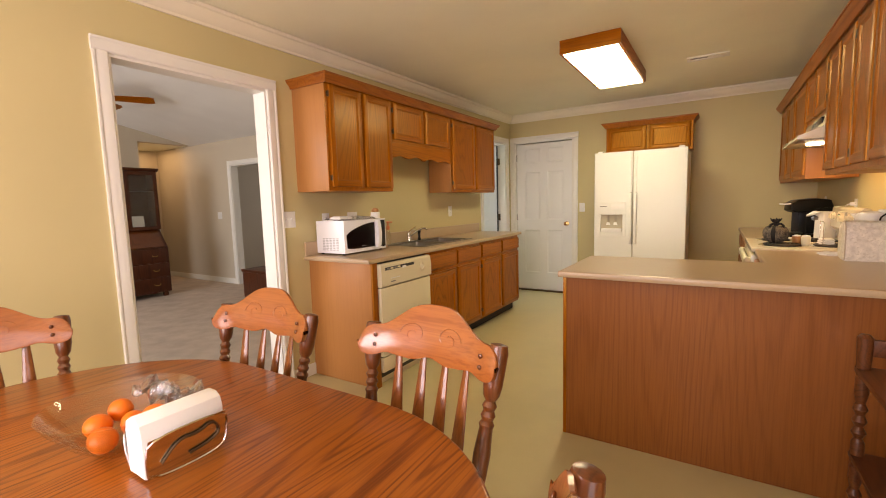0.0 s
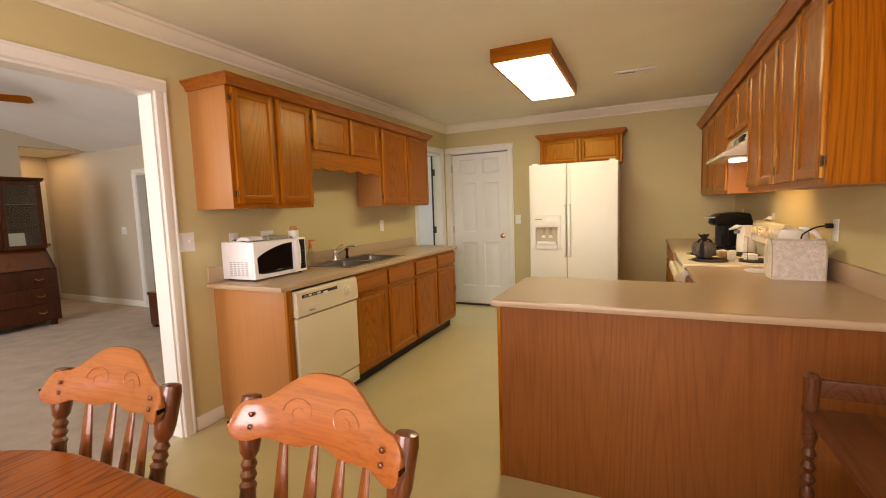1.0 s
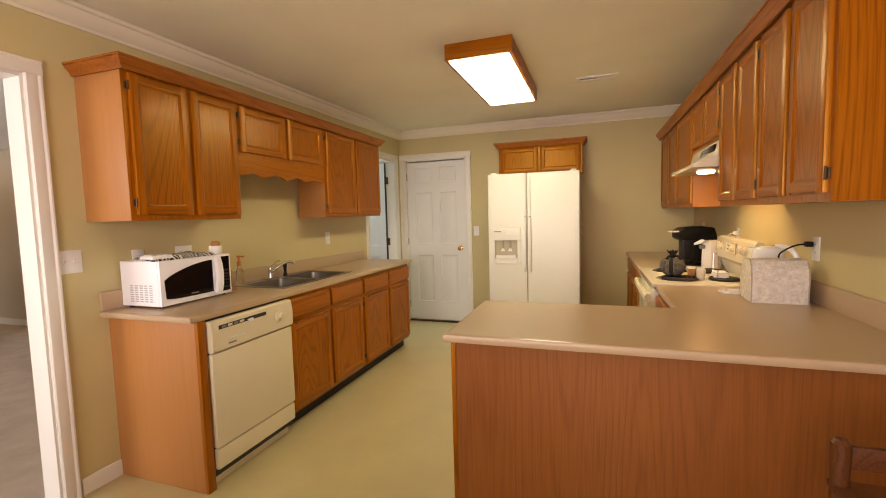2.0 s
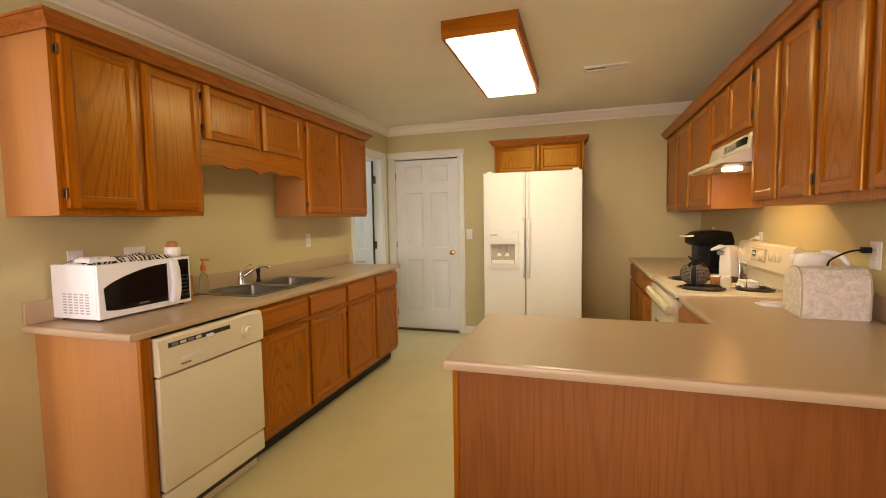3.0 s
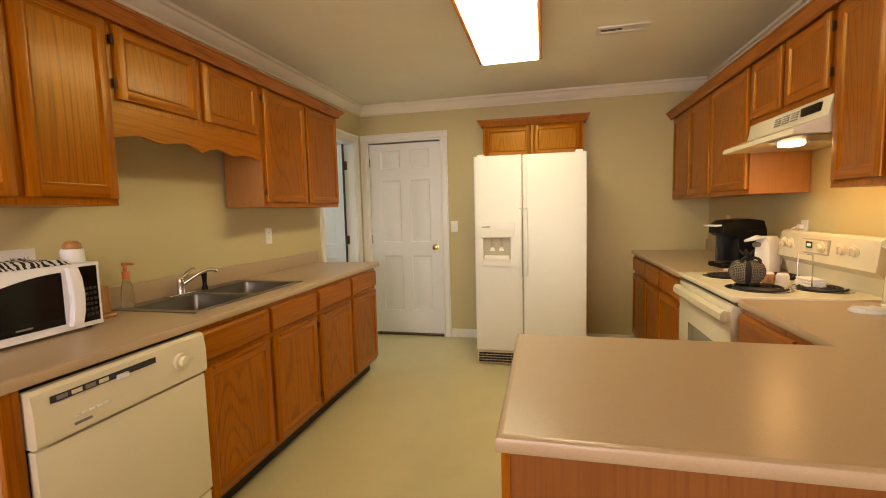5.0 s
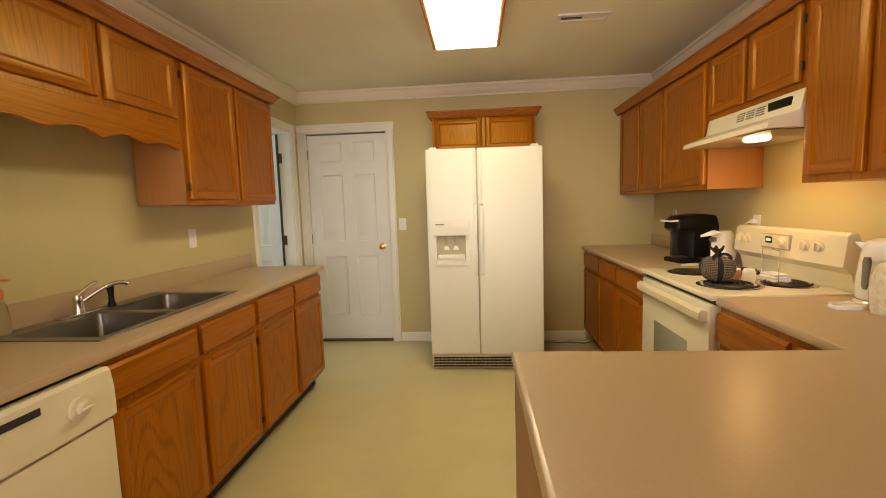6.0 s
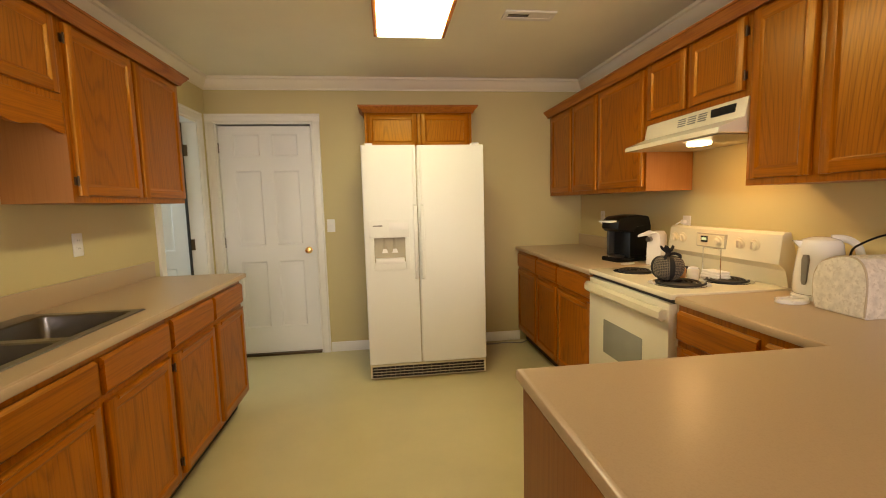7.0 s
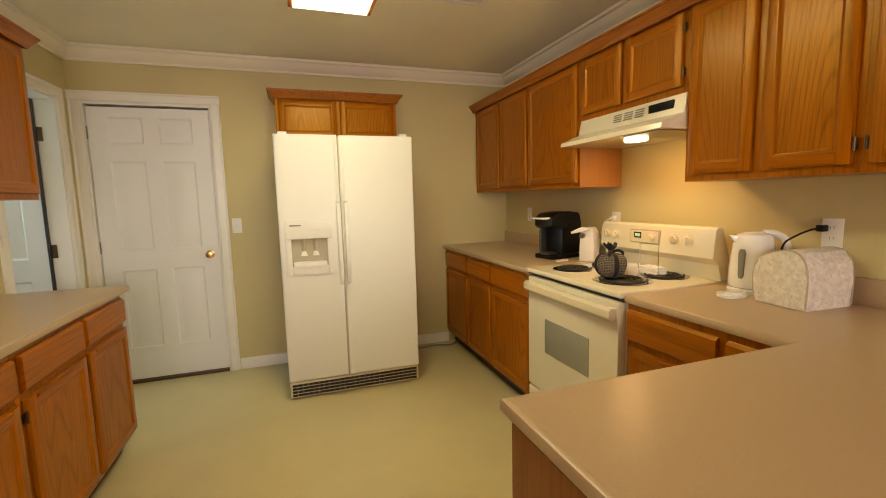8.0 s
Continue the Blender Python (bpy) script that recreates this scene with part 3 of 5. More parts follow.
def wall_cabinet(m, w, doors, z0, z1, depth, label, hinges, group="wall cabinets", end=False):
    root = thing("wall_cabinet", m, label, "cabinet", group)
    part("body", box(0, w, 0.001, depth, z0, z1, 0.0015), oak_side, root)
    face = bmesh.new()
    box(0, w, -0.001, 0.0006, z0 + 0.001, z1, 0.0, bm=face)
    part("face_frame", face, oak_v, root)
    if end:
        part("end_panel", box(w, w + 0.003, 0.0, depth, z0 + 0.001, z1), oak_face, root, "flame-grained oak end panel")
    for (a, b), h in zip(doors, hinges):
        cabinet_door(root, a, b, z0 + 0.028, z1 - 0.045, h)
    return root


CF = -2.155           # face of the west base cabinets
UF = -2.435           # face of the west wall cabinets
UB, UT = 1.38, 2.135  # wall cabinets, bottom and top
# west run: end panel, dishwasher, sink base, last base
end_root = thing("cabinet_end_panel", pose(CF, 2.235, 0, 0, 0, 90), "pale oak veneer end panel beside the dishwasher", "panel")
part("panel", box(0, 0.02, 0.0, 0.603, 0.002, 0.880, 0.001), oak_side, end_root)
part("stile", box(0, 0.048, -0.019, -0.0005, 0.002, 0.880, 0.002), oak_v, end_root, "darker oak edge strip")
base_cabinet(pose(CF, 2.905, 0, 0, 0, 90), 0.935, [(0.012, 0.452), (0.487, 0.925)], 0.57, "golden oak sink base cabinet with two doors", hinges=(0, 0), hollow=True)
base_cabinet(pose(CF, 3.842, 0, 0, 0, 90), 0.965, [(0.03, 0.475), (0.51, 0.955)], 0.548, "golden oak base cabinet with two doors and drawers", hinges=(-1, 0))
wall_cabinet(pose(UF, 2.17, 0, 0, 0, 90), 0.695, [(0.03, 0.345), (0.372, 0.69)], UB, UT, 0.323, "golden oak wall cabinet over the microwave", (-1, 0))
wall_cabinet(pose(UF, 2.866, 0, 0, 0, 90), 0.934, [(0.025, 0.445), (0.48, 0.905)], 1.775, UT, 0.298, "short golden oak wall cabinet over the sink", (-1, 0))
wall_cabinet(pose(UF, 3.801, 0, 0, 0, 90), 0.98, [(0.025, 0.485), (0.515, 0.97)], UB, UT, 0.268, "golden oak wall cabinet beside the side door", (-1, 0))
# scalloped valance over the sink
pts = []
for i in range(61):
    u = i / 60
    f = abs(u - 0.5) * 2
    drop = 0.106 + 0.009 * math.cos(f * math.pi * 4) + 0.013 * math.exp(-((f / 0.06) ** 2)) + 0.008 * f
    pts.append((0.004 + u * 0.926, 1.776 - drop))
val = thing("valance", pose(UF, 2.866, 0, 0, 0, 90), "scalloped golden oak valance over the sink", "valance")
part("board", prism([(0.004, 1.776), *pts, (0.93, 1.776)], 0.001, 0.019, "y"), oak_h, val)
# crowns of the cabinet runs
CAB_CROWN = [(0, 2.097), (0.010, 2.097), (0.014, 2.107), (0.024, 2.122), (0.036, 2.133), (0.04, 2.143), (0.046, 2.145), (0.046, 2.155), (0, 2.155)]


def cabinet_crown(path, label):
    bm = sweep(path, CAB_CROWN)
    solo("cabinet_crown", bm, oak_lamp, label, "moulding", kind="structure")


cabinet_crown([(WEST + 0.004, 2.168), (UF + 0.021, 2.168), (UF + 0.021, 4.783), (west_x(4.783) + 0.004, 4.783)], "golden oak crown along the wall cabinets")

# east run
EF, EUF = 0.055, 0.372
base_cabinet(pose(EF, 5.856, 0, 0, 0, -90), 0.53, [(0.03, 0.52)], 0.62, "golden oak base cabinet in the far corner")
base_cabinet(pose(EF, 5.325, 0, 0, 0, -90), 0.45, [(0.012, 0.44)], 0.62, "narrow golden oak base cabinet with a drawer")
base_cabinet(pose(EF, 4.874, 0, 0, 0, -90), 0.552, [(0.012, 0.54)], 0.62, "golden oak base cabinet beside the range")
base_cabinet(pose(EF, 3.542, 0, 0, 0, -90), 0.692, [(0.015, 0.42), (0.455, 0.66)], 0.62, "golden oak base cabinet between range and peninsula")
wall_cabinet(pose(EUF, 5.856, 0, 0, 0, -90), 0.945, [(0.06, 0.49), (0.52, 0.935)], UB, UT, 0.303, "golden oak wall cabinet in the corner", (0, 0))
wall_cabinet(pose(EUF, 4.910, 0, 0, 0, -90), 0.60, [(0.018, 0.58)], UB, UT, 0.303, "golden oak wall cabinet beside the range hood", (0,))
wall_cabinet(pose(EUF, 4.309, 0, 0, 0, -90), 0.738, [(0.02, 0.345), (0.375, 0.715)], 1.761, UT, 0.303, "short golden oak wall cabinet over the hood", (0, 1))
wall_cabinet(pose(EUF, 3.57, 0, 0, 0, -90), 0.625, [(0.02, 0.295), (0.33, 0.605)], UB, UT, 0.303, "golden oak wall cabinet over the worktop", (0, 1))
wall_cabinet(pose(EUF, 2.944, 0, 0, 0, -90), 0.625, [(0.02, 0.295), (0.33, 0.605)], UB, UT, 0.303, "golden oak wall cabinet over the peninsula", (-1, 1), end=True)
cabinet_crown([(EAST - 0.004, NORTH - 0.006), (EUF - 0.021, NORTH - 0.006), (EUF - 0.021, 2.314), (EAST - 0.004, 2.314)][1:], "golden oak crown along the east wall cabinets")
# cabinet over the refrigerator
wall_cabinet(pose(-1.335, 5.61, 0), 0.905, [(0.02, 0.44), (0.465, 0.885)], 1.79, UT, 0.245, "short golden oak cabinet over the refrigerator", (0, 0))
cabinet_crown([(-1.338, NORTH - 0.004), (-1.338, 5.588), (-0.428, 5.588), (-0.428, NORTH - 0.004)], "golden oak crown of the cabinet over the refrigerator")

# peninsula
pen = thing("peninsula_cabinet", pose(0, 0, 0), "oak peninsula cabinet with a veneered back", "cabinet")
PX, PY = -0.860, 2.305
part("body", box(PX + 0.004, 0.675, PY + 0.006, 2.845, 0.105, 0.880), oak_v, pen)
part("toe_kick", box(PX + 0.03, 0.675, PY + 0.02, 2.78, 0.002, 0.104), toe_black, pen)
part("back_panel", box(PX + 0.016, EAST - 0.004, PY, PY + 0.006, 0.002, 0.880), oak_panel, pen, "reddish oak veneer back panel")
part("side_panel", box(PX, PX + 0.004, PY + 0.012, 2.845, 0.002, 0.880), oak_panel, pen)
part("corner_strip", box(PX - 0.003, PX + 0.016, PY - 0.005, PY + 0.012, 0.002, 0.880, 0.003), oak_v, pen, "darker oak corner strip")


# ---- worktops ----


def rounded_top(outline, z0, z1, r=0.012):
    bm = prism(outline, z0, z1, "z")
    edges = [e for e in bm.edges if abs(e.verts[0].co.z - e.verts[1].co.z) < 1e-5]
    bmesh.ops.bevel(bm, geom=edges, offset=r, segments=4, profile=0.5, affect="EDGES", clamp_overlap=True)
    return bm


ZT = 0.914
wt = thing("worktop_west", pose(0, 0, 0), "beige laminate worktop with a sink cutout", "worktop")
SX0, SX1, SY0, SY1 = -2.66, -2.225, 3.01, 3.835
for x0, x1, y0, y1 in ((WEST + 0.003, -2.139, 2.204, SY0 + 0.012), (WEST + 0.003, -2.139, SY1 - 0.012, 4.846), (WEST + 0.003, SX0 + 0.012, SY0 + 0.012, SY1 - 0.012), (SX1 - 0.012, -2.139, SY0 + 0.012, SY1 - 0.012)):
    part("slab", box(x0, x1, y0, y1, 0.882, ZT), laminate, wt)
NOSE = [(-0.004, ZT), (0.007, ZT - 0.0008), (0.0115, ZT - 0.0035), (0.014, ZT - 0.009), (0.014, ZT - 0.026), (0.011, ZT - 0.031), (-0.004, ZT - 0.032)]
part("front_edge", sweep([(WEST + 0.003, 2.204), (-2.139, 2.204), (-2.139, 4.846), (west_x(4.846) + 0.003, 4.846)][::1], NOSE), laminate, wt, "rolled beige laminate edge")
part("backsplash", slanted(box(WEST + 0.002, WEST + 0.022, 2.195, 4.855, ZT, ZT + 0.10, 0.004)), laminate, wt, "low beige laminate backsplash")

we = thing("worktop_peninsula", pose(0, 0, 0), "beige laminate worktop of the peninsula", "worktop")
part("slab", prism([(-0.850, 2.224), (EAST - 0.002, 2.224), (EAST - 0.002, 3.545), (0.052, 3.545), (0.052, 2.878), (-0.850, 2.878)], 0.882, ZT, "z"), laminate, we)
part("front_edge", sweep([(0.052, 3.545), (0.052, 2.878), (-0.850, 2.878), (-0.850, 2.224), (EAST - 0.002, 2.224)], NOSE[::1]), laminate, we, "rolled beige laminate edge")
part("backsplash", box(EAST - 0.022, EAST - 0.001, 2.224, 3.545, ZT, ZT + 0.10, 0.004), laminate, we, "low beige laminate backsplash")
wf2 = thing("worktop_corner", pose(0, 0, 0), "beige laminate worktop in the far corner", "worktop")
part("slab", box(0.039, EAST - 0.002, 4.318, NORTH - 0.002, 0.882, ZT), laminate, wf2)
part("front_edge", sweep([(0.039, NORTH - 0.002), (0.039, 4.318)], NOSE), laminate, wf2)
bm = box(EAST - 0.022, EAST - 0.001, 4.318, NORTH - 0.002, ZT, ZT + 0.10, 0.004)
part("backsplash", bm, laminate, wf2)

# ---- appliances ----
dw = thing("dishwasher", pose(-2.128, 2.288, 0, 0, 0, 90), "bisque built-in dishwasher with a dial", "dishwasher")
DWW = 0.612
part("body", box(0.004, DWW - 0.004, 0.02, 0.58, 0.06, 0.868), shadow_gap, dw)
part("door", box(0.004, DWW - 0.004, -0.012, 0.02, 0.215, 0.70, 0.005), bisque, dw, "cream enamel door")
panel_prof = [(0.02, 0.708), (-0.016, 0.708), (-0.024, 0.716), (-0.024, 0.80), (-0.016, 0.858), (-0.004, 0.868), (0.02, 0.868)]
part("control_panel", prism(panel_prof, 0.002, DWW - 0.002, "x"), bisque, dw, "bisque control panel")
part("handle_slot", box(0.045, 0.38, -0.0245, -0.0215, 0.822, 0.842), shadow_gap, dw, "dark latch slot")
for i in range(4):
    a = 0.06 + i * 0.04
    part("vent_slat", box(a, a + 0.030, -0.0255, -0.0225, 0.826, 0.838), bisque if i % 2 else grey_plastic, dw)
part("latch", box(0.235, 0.275, -0.032, -0.022, 0.816, 0.832, 0.004), white_plastic, dw)
turn = Matrix.Translation((0.485, -0.024, 0.79)) @ Matrix.Rotation(radians(90), 4, "X")
part("dial", lathe([(0.0, 0.0), (0.034, 0.0), (0.032, 0.008), (0.019, 0.010), (0.017, 0.024), (0.0, 0.025)], m=turn, n=28), bisque, dw, "bisque timer dial")
part("dial_grip", box(0.459, 0.511, -0.055, -0.047, 0.785, 0.795, 0.003), bisque, dw)
for i in range(5):
    part("button", box(0.10 + i * 0.022, 0.116 + i * 0.022, -0.0275, -0.0235, 0.757, 0.764, 0.001), white_plastic, dw)
part("print_bar", box(0.10, 0.15, -0.0262, -0.0235, 0.733, 0.741), grey_plastic, dw, "small dark printed bar")
part("kick_plate", box(0.006, DWW - 0.006, -0.006, 0.02, 0.10, 0.205, 0.004), bisque, dw, "cream kick plate")
part("toe_board", box(0.01, DWW - 0.01, 0.05, 0.07, 0.003, 0.095), bisque, dw)

fr = thing("refrigerator", pose(-1.35, 5.09, 0), "almond side-by-side refrigerator with an ice dispenser", "refrigerator")
FW, FH, FD = 0.905, 1.775, 0.72
part("body", box(0.006, FW - 0.006, 0.07, FD, 0.03, FH - 0.012, 0.006), fridge_paint, fr)
part("gasket", box(0.012, FW - 0.012, 0.02, 0.07, 0.13, FH - 0.02), bisque_dark, fr)
DA, DB, DL, DH = 0.035, 0.335, 0.855, 1.225


def holed_door(xs, zs, depth, bev):
    """A door slab with a rectangular hole through the middle cell of a 3 by 3 grid, its front rim rounded."""
    bm = bmesh.new()
    vs = {(i, j, k): bm.verts.new((x, y, z)) for i, x in enumerate(xs) for j, z in enumerate(zs) for k, y in enumerate((0.0, depth))}
    for i in range(3):
        for j in range(3):
            if (i, j) != (1, 1):
                for k in range(2):
                    bm.faces.new([vs[i, j, k], vs[i + 1, j, k], vs[i + 1, j + 1, k], vs[i, j + 1, k]])
    for lo, hi in ((0, 3), (1, 2)):
        for i in range(lo, hi):
            for e in (lo, hi):
                bm.faces.new([vs[i, e, 0], vs[i + 1, e, 0], vs[i + 1, e, 1], vs[i, e, 1]])
                bm.faces.new([vs[e, i, 0], vs[e, i + 1, 0], vs[e, i + 1, 1], vs[e, i, 1]])
    bmesh.ops.recalc_face_normals(bm, faces=bm.faces)
    ends_x, ends_z = (xs[0], xs[3]), (zs[0], zs[3])
    rim = [e for e in bm.edges if all(v.co.y == 0.0 for v in e.verts) and (any(all(v.co.x == q for v in e.verts) for q in ends_x) or any(all(v.co.z == q for v in e.verts) for q in ends_z))]
    bmesh.ops.bevel(bm, geom=rim, offset=bev, segments=3, profile=0.5, affect="EDGES", clamp_overlap=True)
    return bm


part("freezer_door", holed_door((0.0, DA + 0.035, DB - 0.035, 0.393), (0.125, DL + 0.055, DH - 0.13, FH - 0.006), 0.056, 0.012), fridge_paint, fr)
part("fridge_door", box(0.403, FW, 0.0, 0.056, 0.125, FH - 0.006, 0.012, seg=3), fridge_paint, fr)
for a in (0.03, FW - 0.085):
    part("hinge_cover", box(a, a + 0.055, 0.02, 0.09, FH - 0.008, FH + 0.012, 0.006), white_plastic, fr)
for x in (0.366, 0.415):
    bm = prism([(-0.001, 0.775), (-0.03, 0.785), (-0.046, 0.83), (-0.046, 1.28), (-0.03, 1.325), (-0.001, 1.335)], x, x + 0.027, "x", bev=0.005)
    part("handle", bm, fridge_paint, fr, "long almond handle")
    part("handle_trim", box(x + 0.005, x + 0.022, -0.010, -0.0005, 1.335, FH - 0.012, 0.003), fridge_paint, fr)
disp = bmesh.new()
box(DA, DB, -0.012, -0.001, DH - 0.13, DH, 0.005, bm=disp)
box(DA, DA + 0.035, -0.012, -0.001, DL, DH - 0.13, 0.004, bm=disp)
box(DB - 0.035, DB, -0.012, -0.001, DL, DH - 0.13, 0.004, bm=disp)
box(DA + 0.035, DB - 0.035, -0.012, -0.001, DL, DL + 0.055, 0.004, bm=disp)
d = part("dispenser", disp, fridge_paint, fr, "bisque ice and water dispenser")
part("recess", box(DA + 0.036, DB - 0.036, 0.048, 0.054, DL + 0.056, DH - 0.131), recess_shade, d, "shaded dispenser recess")
for i in range(2):
    part("lever", prism([(DA + 0.09 + i * 0.075, DL + 0.125), (DA + 0.135 + i * 0.075, DL + 0.125), (DA + 0.125 + i * 0.075, DL + 0.155), (DA + 0.10 + i * 0.075, DL + 0.155)], 0.012, 0.022, "y", bev=0.002), white_plastic, d)
    part("spout", rod((DA + 0.112 + i * 0.075, 0.022, DL + 0.165), (DA + 0.112 + i * 0.075, 0.022, DH - 0.131), 0.013, n=12), bisque_dark, d)
part("drip_tray", box(DA + 0.045, DB - 0.045, -0.020, 0.044, DL + 0.05, DL + 0.088, 0.006), white_plastic, d)
part("control_strip", box(DA + 0.15, DB - 0.01, -0.0145, -0.0115, DH - 0.075, DH - 0.02, 0.002), white_plastic, d, "bright control strip")
part("print_bar", box(DA + 0.03, DA + 0.10, -0.0135, -0.0115, DH - 0.045, DH - 0.036), grey_plastic, d)
grille = box(0.004, FW - 0.004, 0.012, 0.05, 0.012, 0.118, 0.004)
g = part("grille", grille, bisque, fr, "louvred base grille")
slot_mesh = mesh_of("grille_slot", box(-0.0166, 0.0166, 0.008, 0.0118, -0.0080, 0.0080), toe_black)
for r_ in range(4):
    for c in range(25):
        ob = new("grille_slot", slot_mesh)
        ob.parent = g
        ob.location = (0.034 + c * 0.0348, 0, 0.030 + r_ * 0.0225)
for a in (0.08, FW - 0.10):
    part("foot", rod((a, 0.15, 0.0), (a, 0.15, 0.032), 0.02), black_plastic, fr)

rg = thing("electric_range", pose(0.03, 4.312, 0, 0, 0, -90), "almond electric coil range with an oven", "range")
RW = 0.765
part("body", box(0.003, RW - 0.003, 0.03, 0.62, 0.03, 0.895, 0.003), almond, rg)
part("cooktop", rounded_top([(0.0, -0.012), (RW, -0.012), (RW, 0.635), (0.0, 0.635)], 0.897, 0.924, 0.008), almond, rg)
part("oven_door", box(0.008, RW - 0.008, -0.012, 0.03, 0.235, 0.878, 0.008), almond, rg, "almond oven door")
part("oven_window", box(0.19, RW - 0.20, -0.0155, -0.0115, 0.475, 0.665, 0.003), oven_glass, rg, "dark tinted oven window")
# Dark strip painted in for the shadow below the cooktop edge.
part("front_gap", box(0.008, RW - 0.008, 0.012, 0.03, 0.879, 0.896), shadow_gap, rg, "dark strip for the shaded gap under the cooktop")
part("storage_drawer", box(0.008, RW - 0.008, -0.010, 0.03, 0.05, 0.222, 0.008), almond, rg)
bm = prism([(-0.040, 0.798), (-0.052, 0.812), (-0.052, 0.842), (-0.040, 0.856), (-0.028, 0.856), (-0.022, 0.842), (-0.022, 0.812), (-0.028, 0.798)], 0.02, RW - 0.02, "x", bev=0.006)
for a in (0.022, RW - 0.092):
    box(a, a + 0.07, -0.034, -0.008, 0.803, 0.852, 0.006, bm=bm)
part("oven_handle", bm, bisque, rg, "wide bisque oven handle")
guard = prism([(0.555, 0.924), (0.535, 1.0), (0.50, 1.03), (0.5135, 1.16), (0.525, 1.172), (0.556, 1.172), (0.60, 1.03), (0.635, 0.95), (0.635, 0.924)], 0.0, RW, "x", bev=0.006)
part("backguard", guard, almond, rg, "almond control backguard")


def on_guard(x, z, out=0.0):
    return Vector((x, 0.50 + (z - 1.03) * 0.1035 - out, z))


for x in (0.055, 0.125, 0.54, 0.625):
    p = on_guard(x, 1.103)
    tm = Matrix.Translation(p) @ Matrix.Rotation(radians(96), 4, "X")
    k = part("knob", lathe([(0.0, 0.0), (0.031, 0.0), (0.030, 0.004), (0.022, 0.006), (0.020, 0.015), (0.0, 0.017)], m=tm, n=24), bisque, rg, "bisque burner knob")
    part("grip", box(x - 0.0035, x + 0.0035, p.y - 0.024, p.y - 0.013, 1.086, 1.120, 0.002), bisque, k)
cp = part("clock_panel", box(0.245, 0.455, on_guard(0, 1.10).y - 0.008, on_guard(0, 1.10).y + 0.02, 1.066, 1.142, 0.004), bisque_dark, rg, "framed clock panel")
part("clock_face", box(0.252, 0.448, on_guard(0, 1.10).y - 0.0095, on_guard(0, 1.10).y - 0.0075, 1.073, 1.135), bisque, cp)
part("display", box(0.282, 0.332, on_guard(0, 1.10).y - 0.011, on_guard(0, 1.10).y - 0.0092, 1.094, 1.126), black_gloss, cp, "dark clock display")
part("digits", box(0.29, 0.325, on_guard(0, 1.10).y - 0.0125, on_guard(0, 1.10).y - 0.0108, 1.103, 1.118), display_glow, cp, "green digits as a plain bar")
tm = Matrix.Translation((0.41, on_guard(0, 1.10).y - 0.009, 1.103)) @ Matrix.Rotation(radians(96), 4, "X")
part("oven_knob", lathe([(0.0, 0.0), (0.028, 0.0), (0.026, 0.006), (0.019, 0.008), (0.016, 0.022), (0.0, 0.024)], m=tm, n=24), bisque, cp)
for bx_, by_, br in ((0.19, 0.17, 0.095), (0.565, 0.17, 0.115), (0.19, 0.42, 0.115), (0.565, 0.42, 0.095)):
    b_ = part("burner", lathe([(br + 0.018, 0.924), (br + 0.020, 0.929), (br + 0.010, 0.9295), (br, 0.9255), (br * 0.4, 0.9245)], at=(bx_, by_, 0), n=32), chrome, rg, "chrome drip pan")
    spiral = [(bx_ + (0.018 + (br - 0.022) * i / 90) * math.cos(i * 0.29), by_ + (0.018 + (br - 0.022) * i / 90) * math.sin(i * 0.29), 0.934) for i in range(91)]
    part("coil", tube(spiral, 0.0062, n=6, smooth=0), iron, b_, "black burner coil")
for a in (0.05, RW - 0.05):
    for c in (0.08, 0.56):
        part("foot", rod((a, c, 0.0), (a, c, 0.032), 0.015), black_plastic, rg)

hood = thing("range_hood", pose(0.68, 4.296, -0.024, 0, 0, -90), "almond range hood with a lit lamp", "range hood")
HW = 0.73
hp = [(0.0, 1.783), (-0.315, 1.783), (-0.332, 1.70), (-0.45, 1.655), (-0.455, 1.632), (-0.445, 1.632), (0.0, 1.632)]
part("shell", prism(hp, 0.0, HW, "x", bev=0.003), almond, hood)
for i in range(3):
    for j in range(4):
        x = 0.29 + i * 0.075
        z = 1.725 + j * 0.011
        part("vent_slot", box(x, x + 0.055, -0.336 + (z - 1.70) * 0.205, -0.322 + (z - 1.70) * 0.205, z, z + 0.005), grey_plastic, hood)
part("switch_panel", box(0.53, 0.67, -0.332, -0.315, 1.728, 1.765, 0.002), black_plastic, hood, "black switch panel")
part("lens", rounded_top([(0.45 + 0.062 * math.cos(i * math.pi / 10), -0.325 + 0.05 * math.sin(i * math.pi / 10)) for i in range(20)], 1.612, 1.6335, 0.008), hood_glow, hood, "glowing lamp lens")
part("filter", box(0.48, 0.70, -0.43, -0.08, 1.627, 1.6315), steel, hood, "grey mesh filter")

# ---- ceiling fittings ----
cl = thing("ceiling_light", pose(0, 0, 0), "oak framed fluorescent ceiling light, switched on", "ceiling light")
LX0, LX1, LY0, LY1, LB = -1.215, -0.785, 3.375, 4.62, 2.348
for y in (LY0, LY1 - 0.022):
    part("end_board", box(LX0, LX1, y, y + 0.022, LB, TOP - 0.001, 0.002), oak_h, cl, "oak end board")
for x in (LX0, LX1 - 0.022):
    part("side_board", box(x, x + 0.022, LY0 + 0.022, LY1 - 0.022, LB, TOP - 0.001, 0.002), oak_lamp, cl, "oak side board")
part("diffuser", rounded_top([(LX0 + 0.023, LY0 + 0.023), (LX1 - 0.023, LY0 + 0.023), (LX1 - 0.023, LY1 - 0.023), (LX0 + 0.023, LY1 - 0.023)], LB - 0.010, LB + 0.02, 0.008), lamp_glow, cl, "glowing white diffuser")
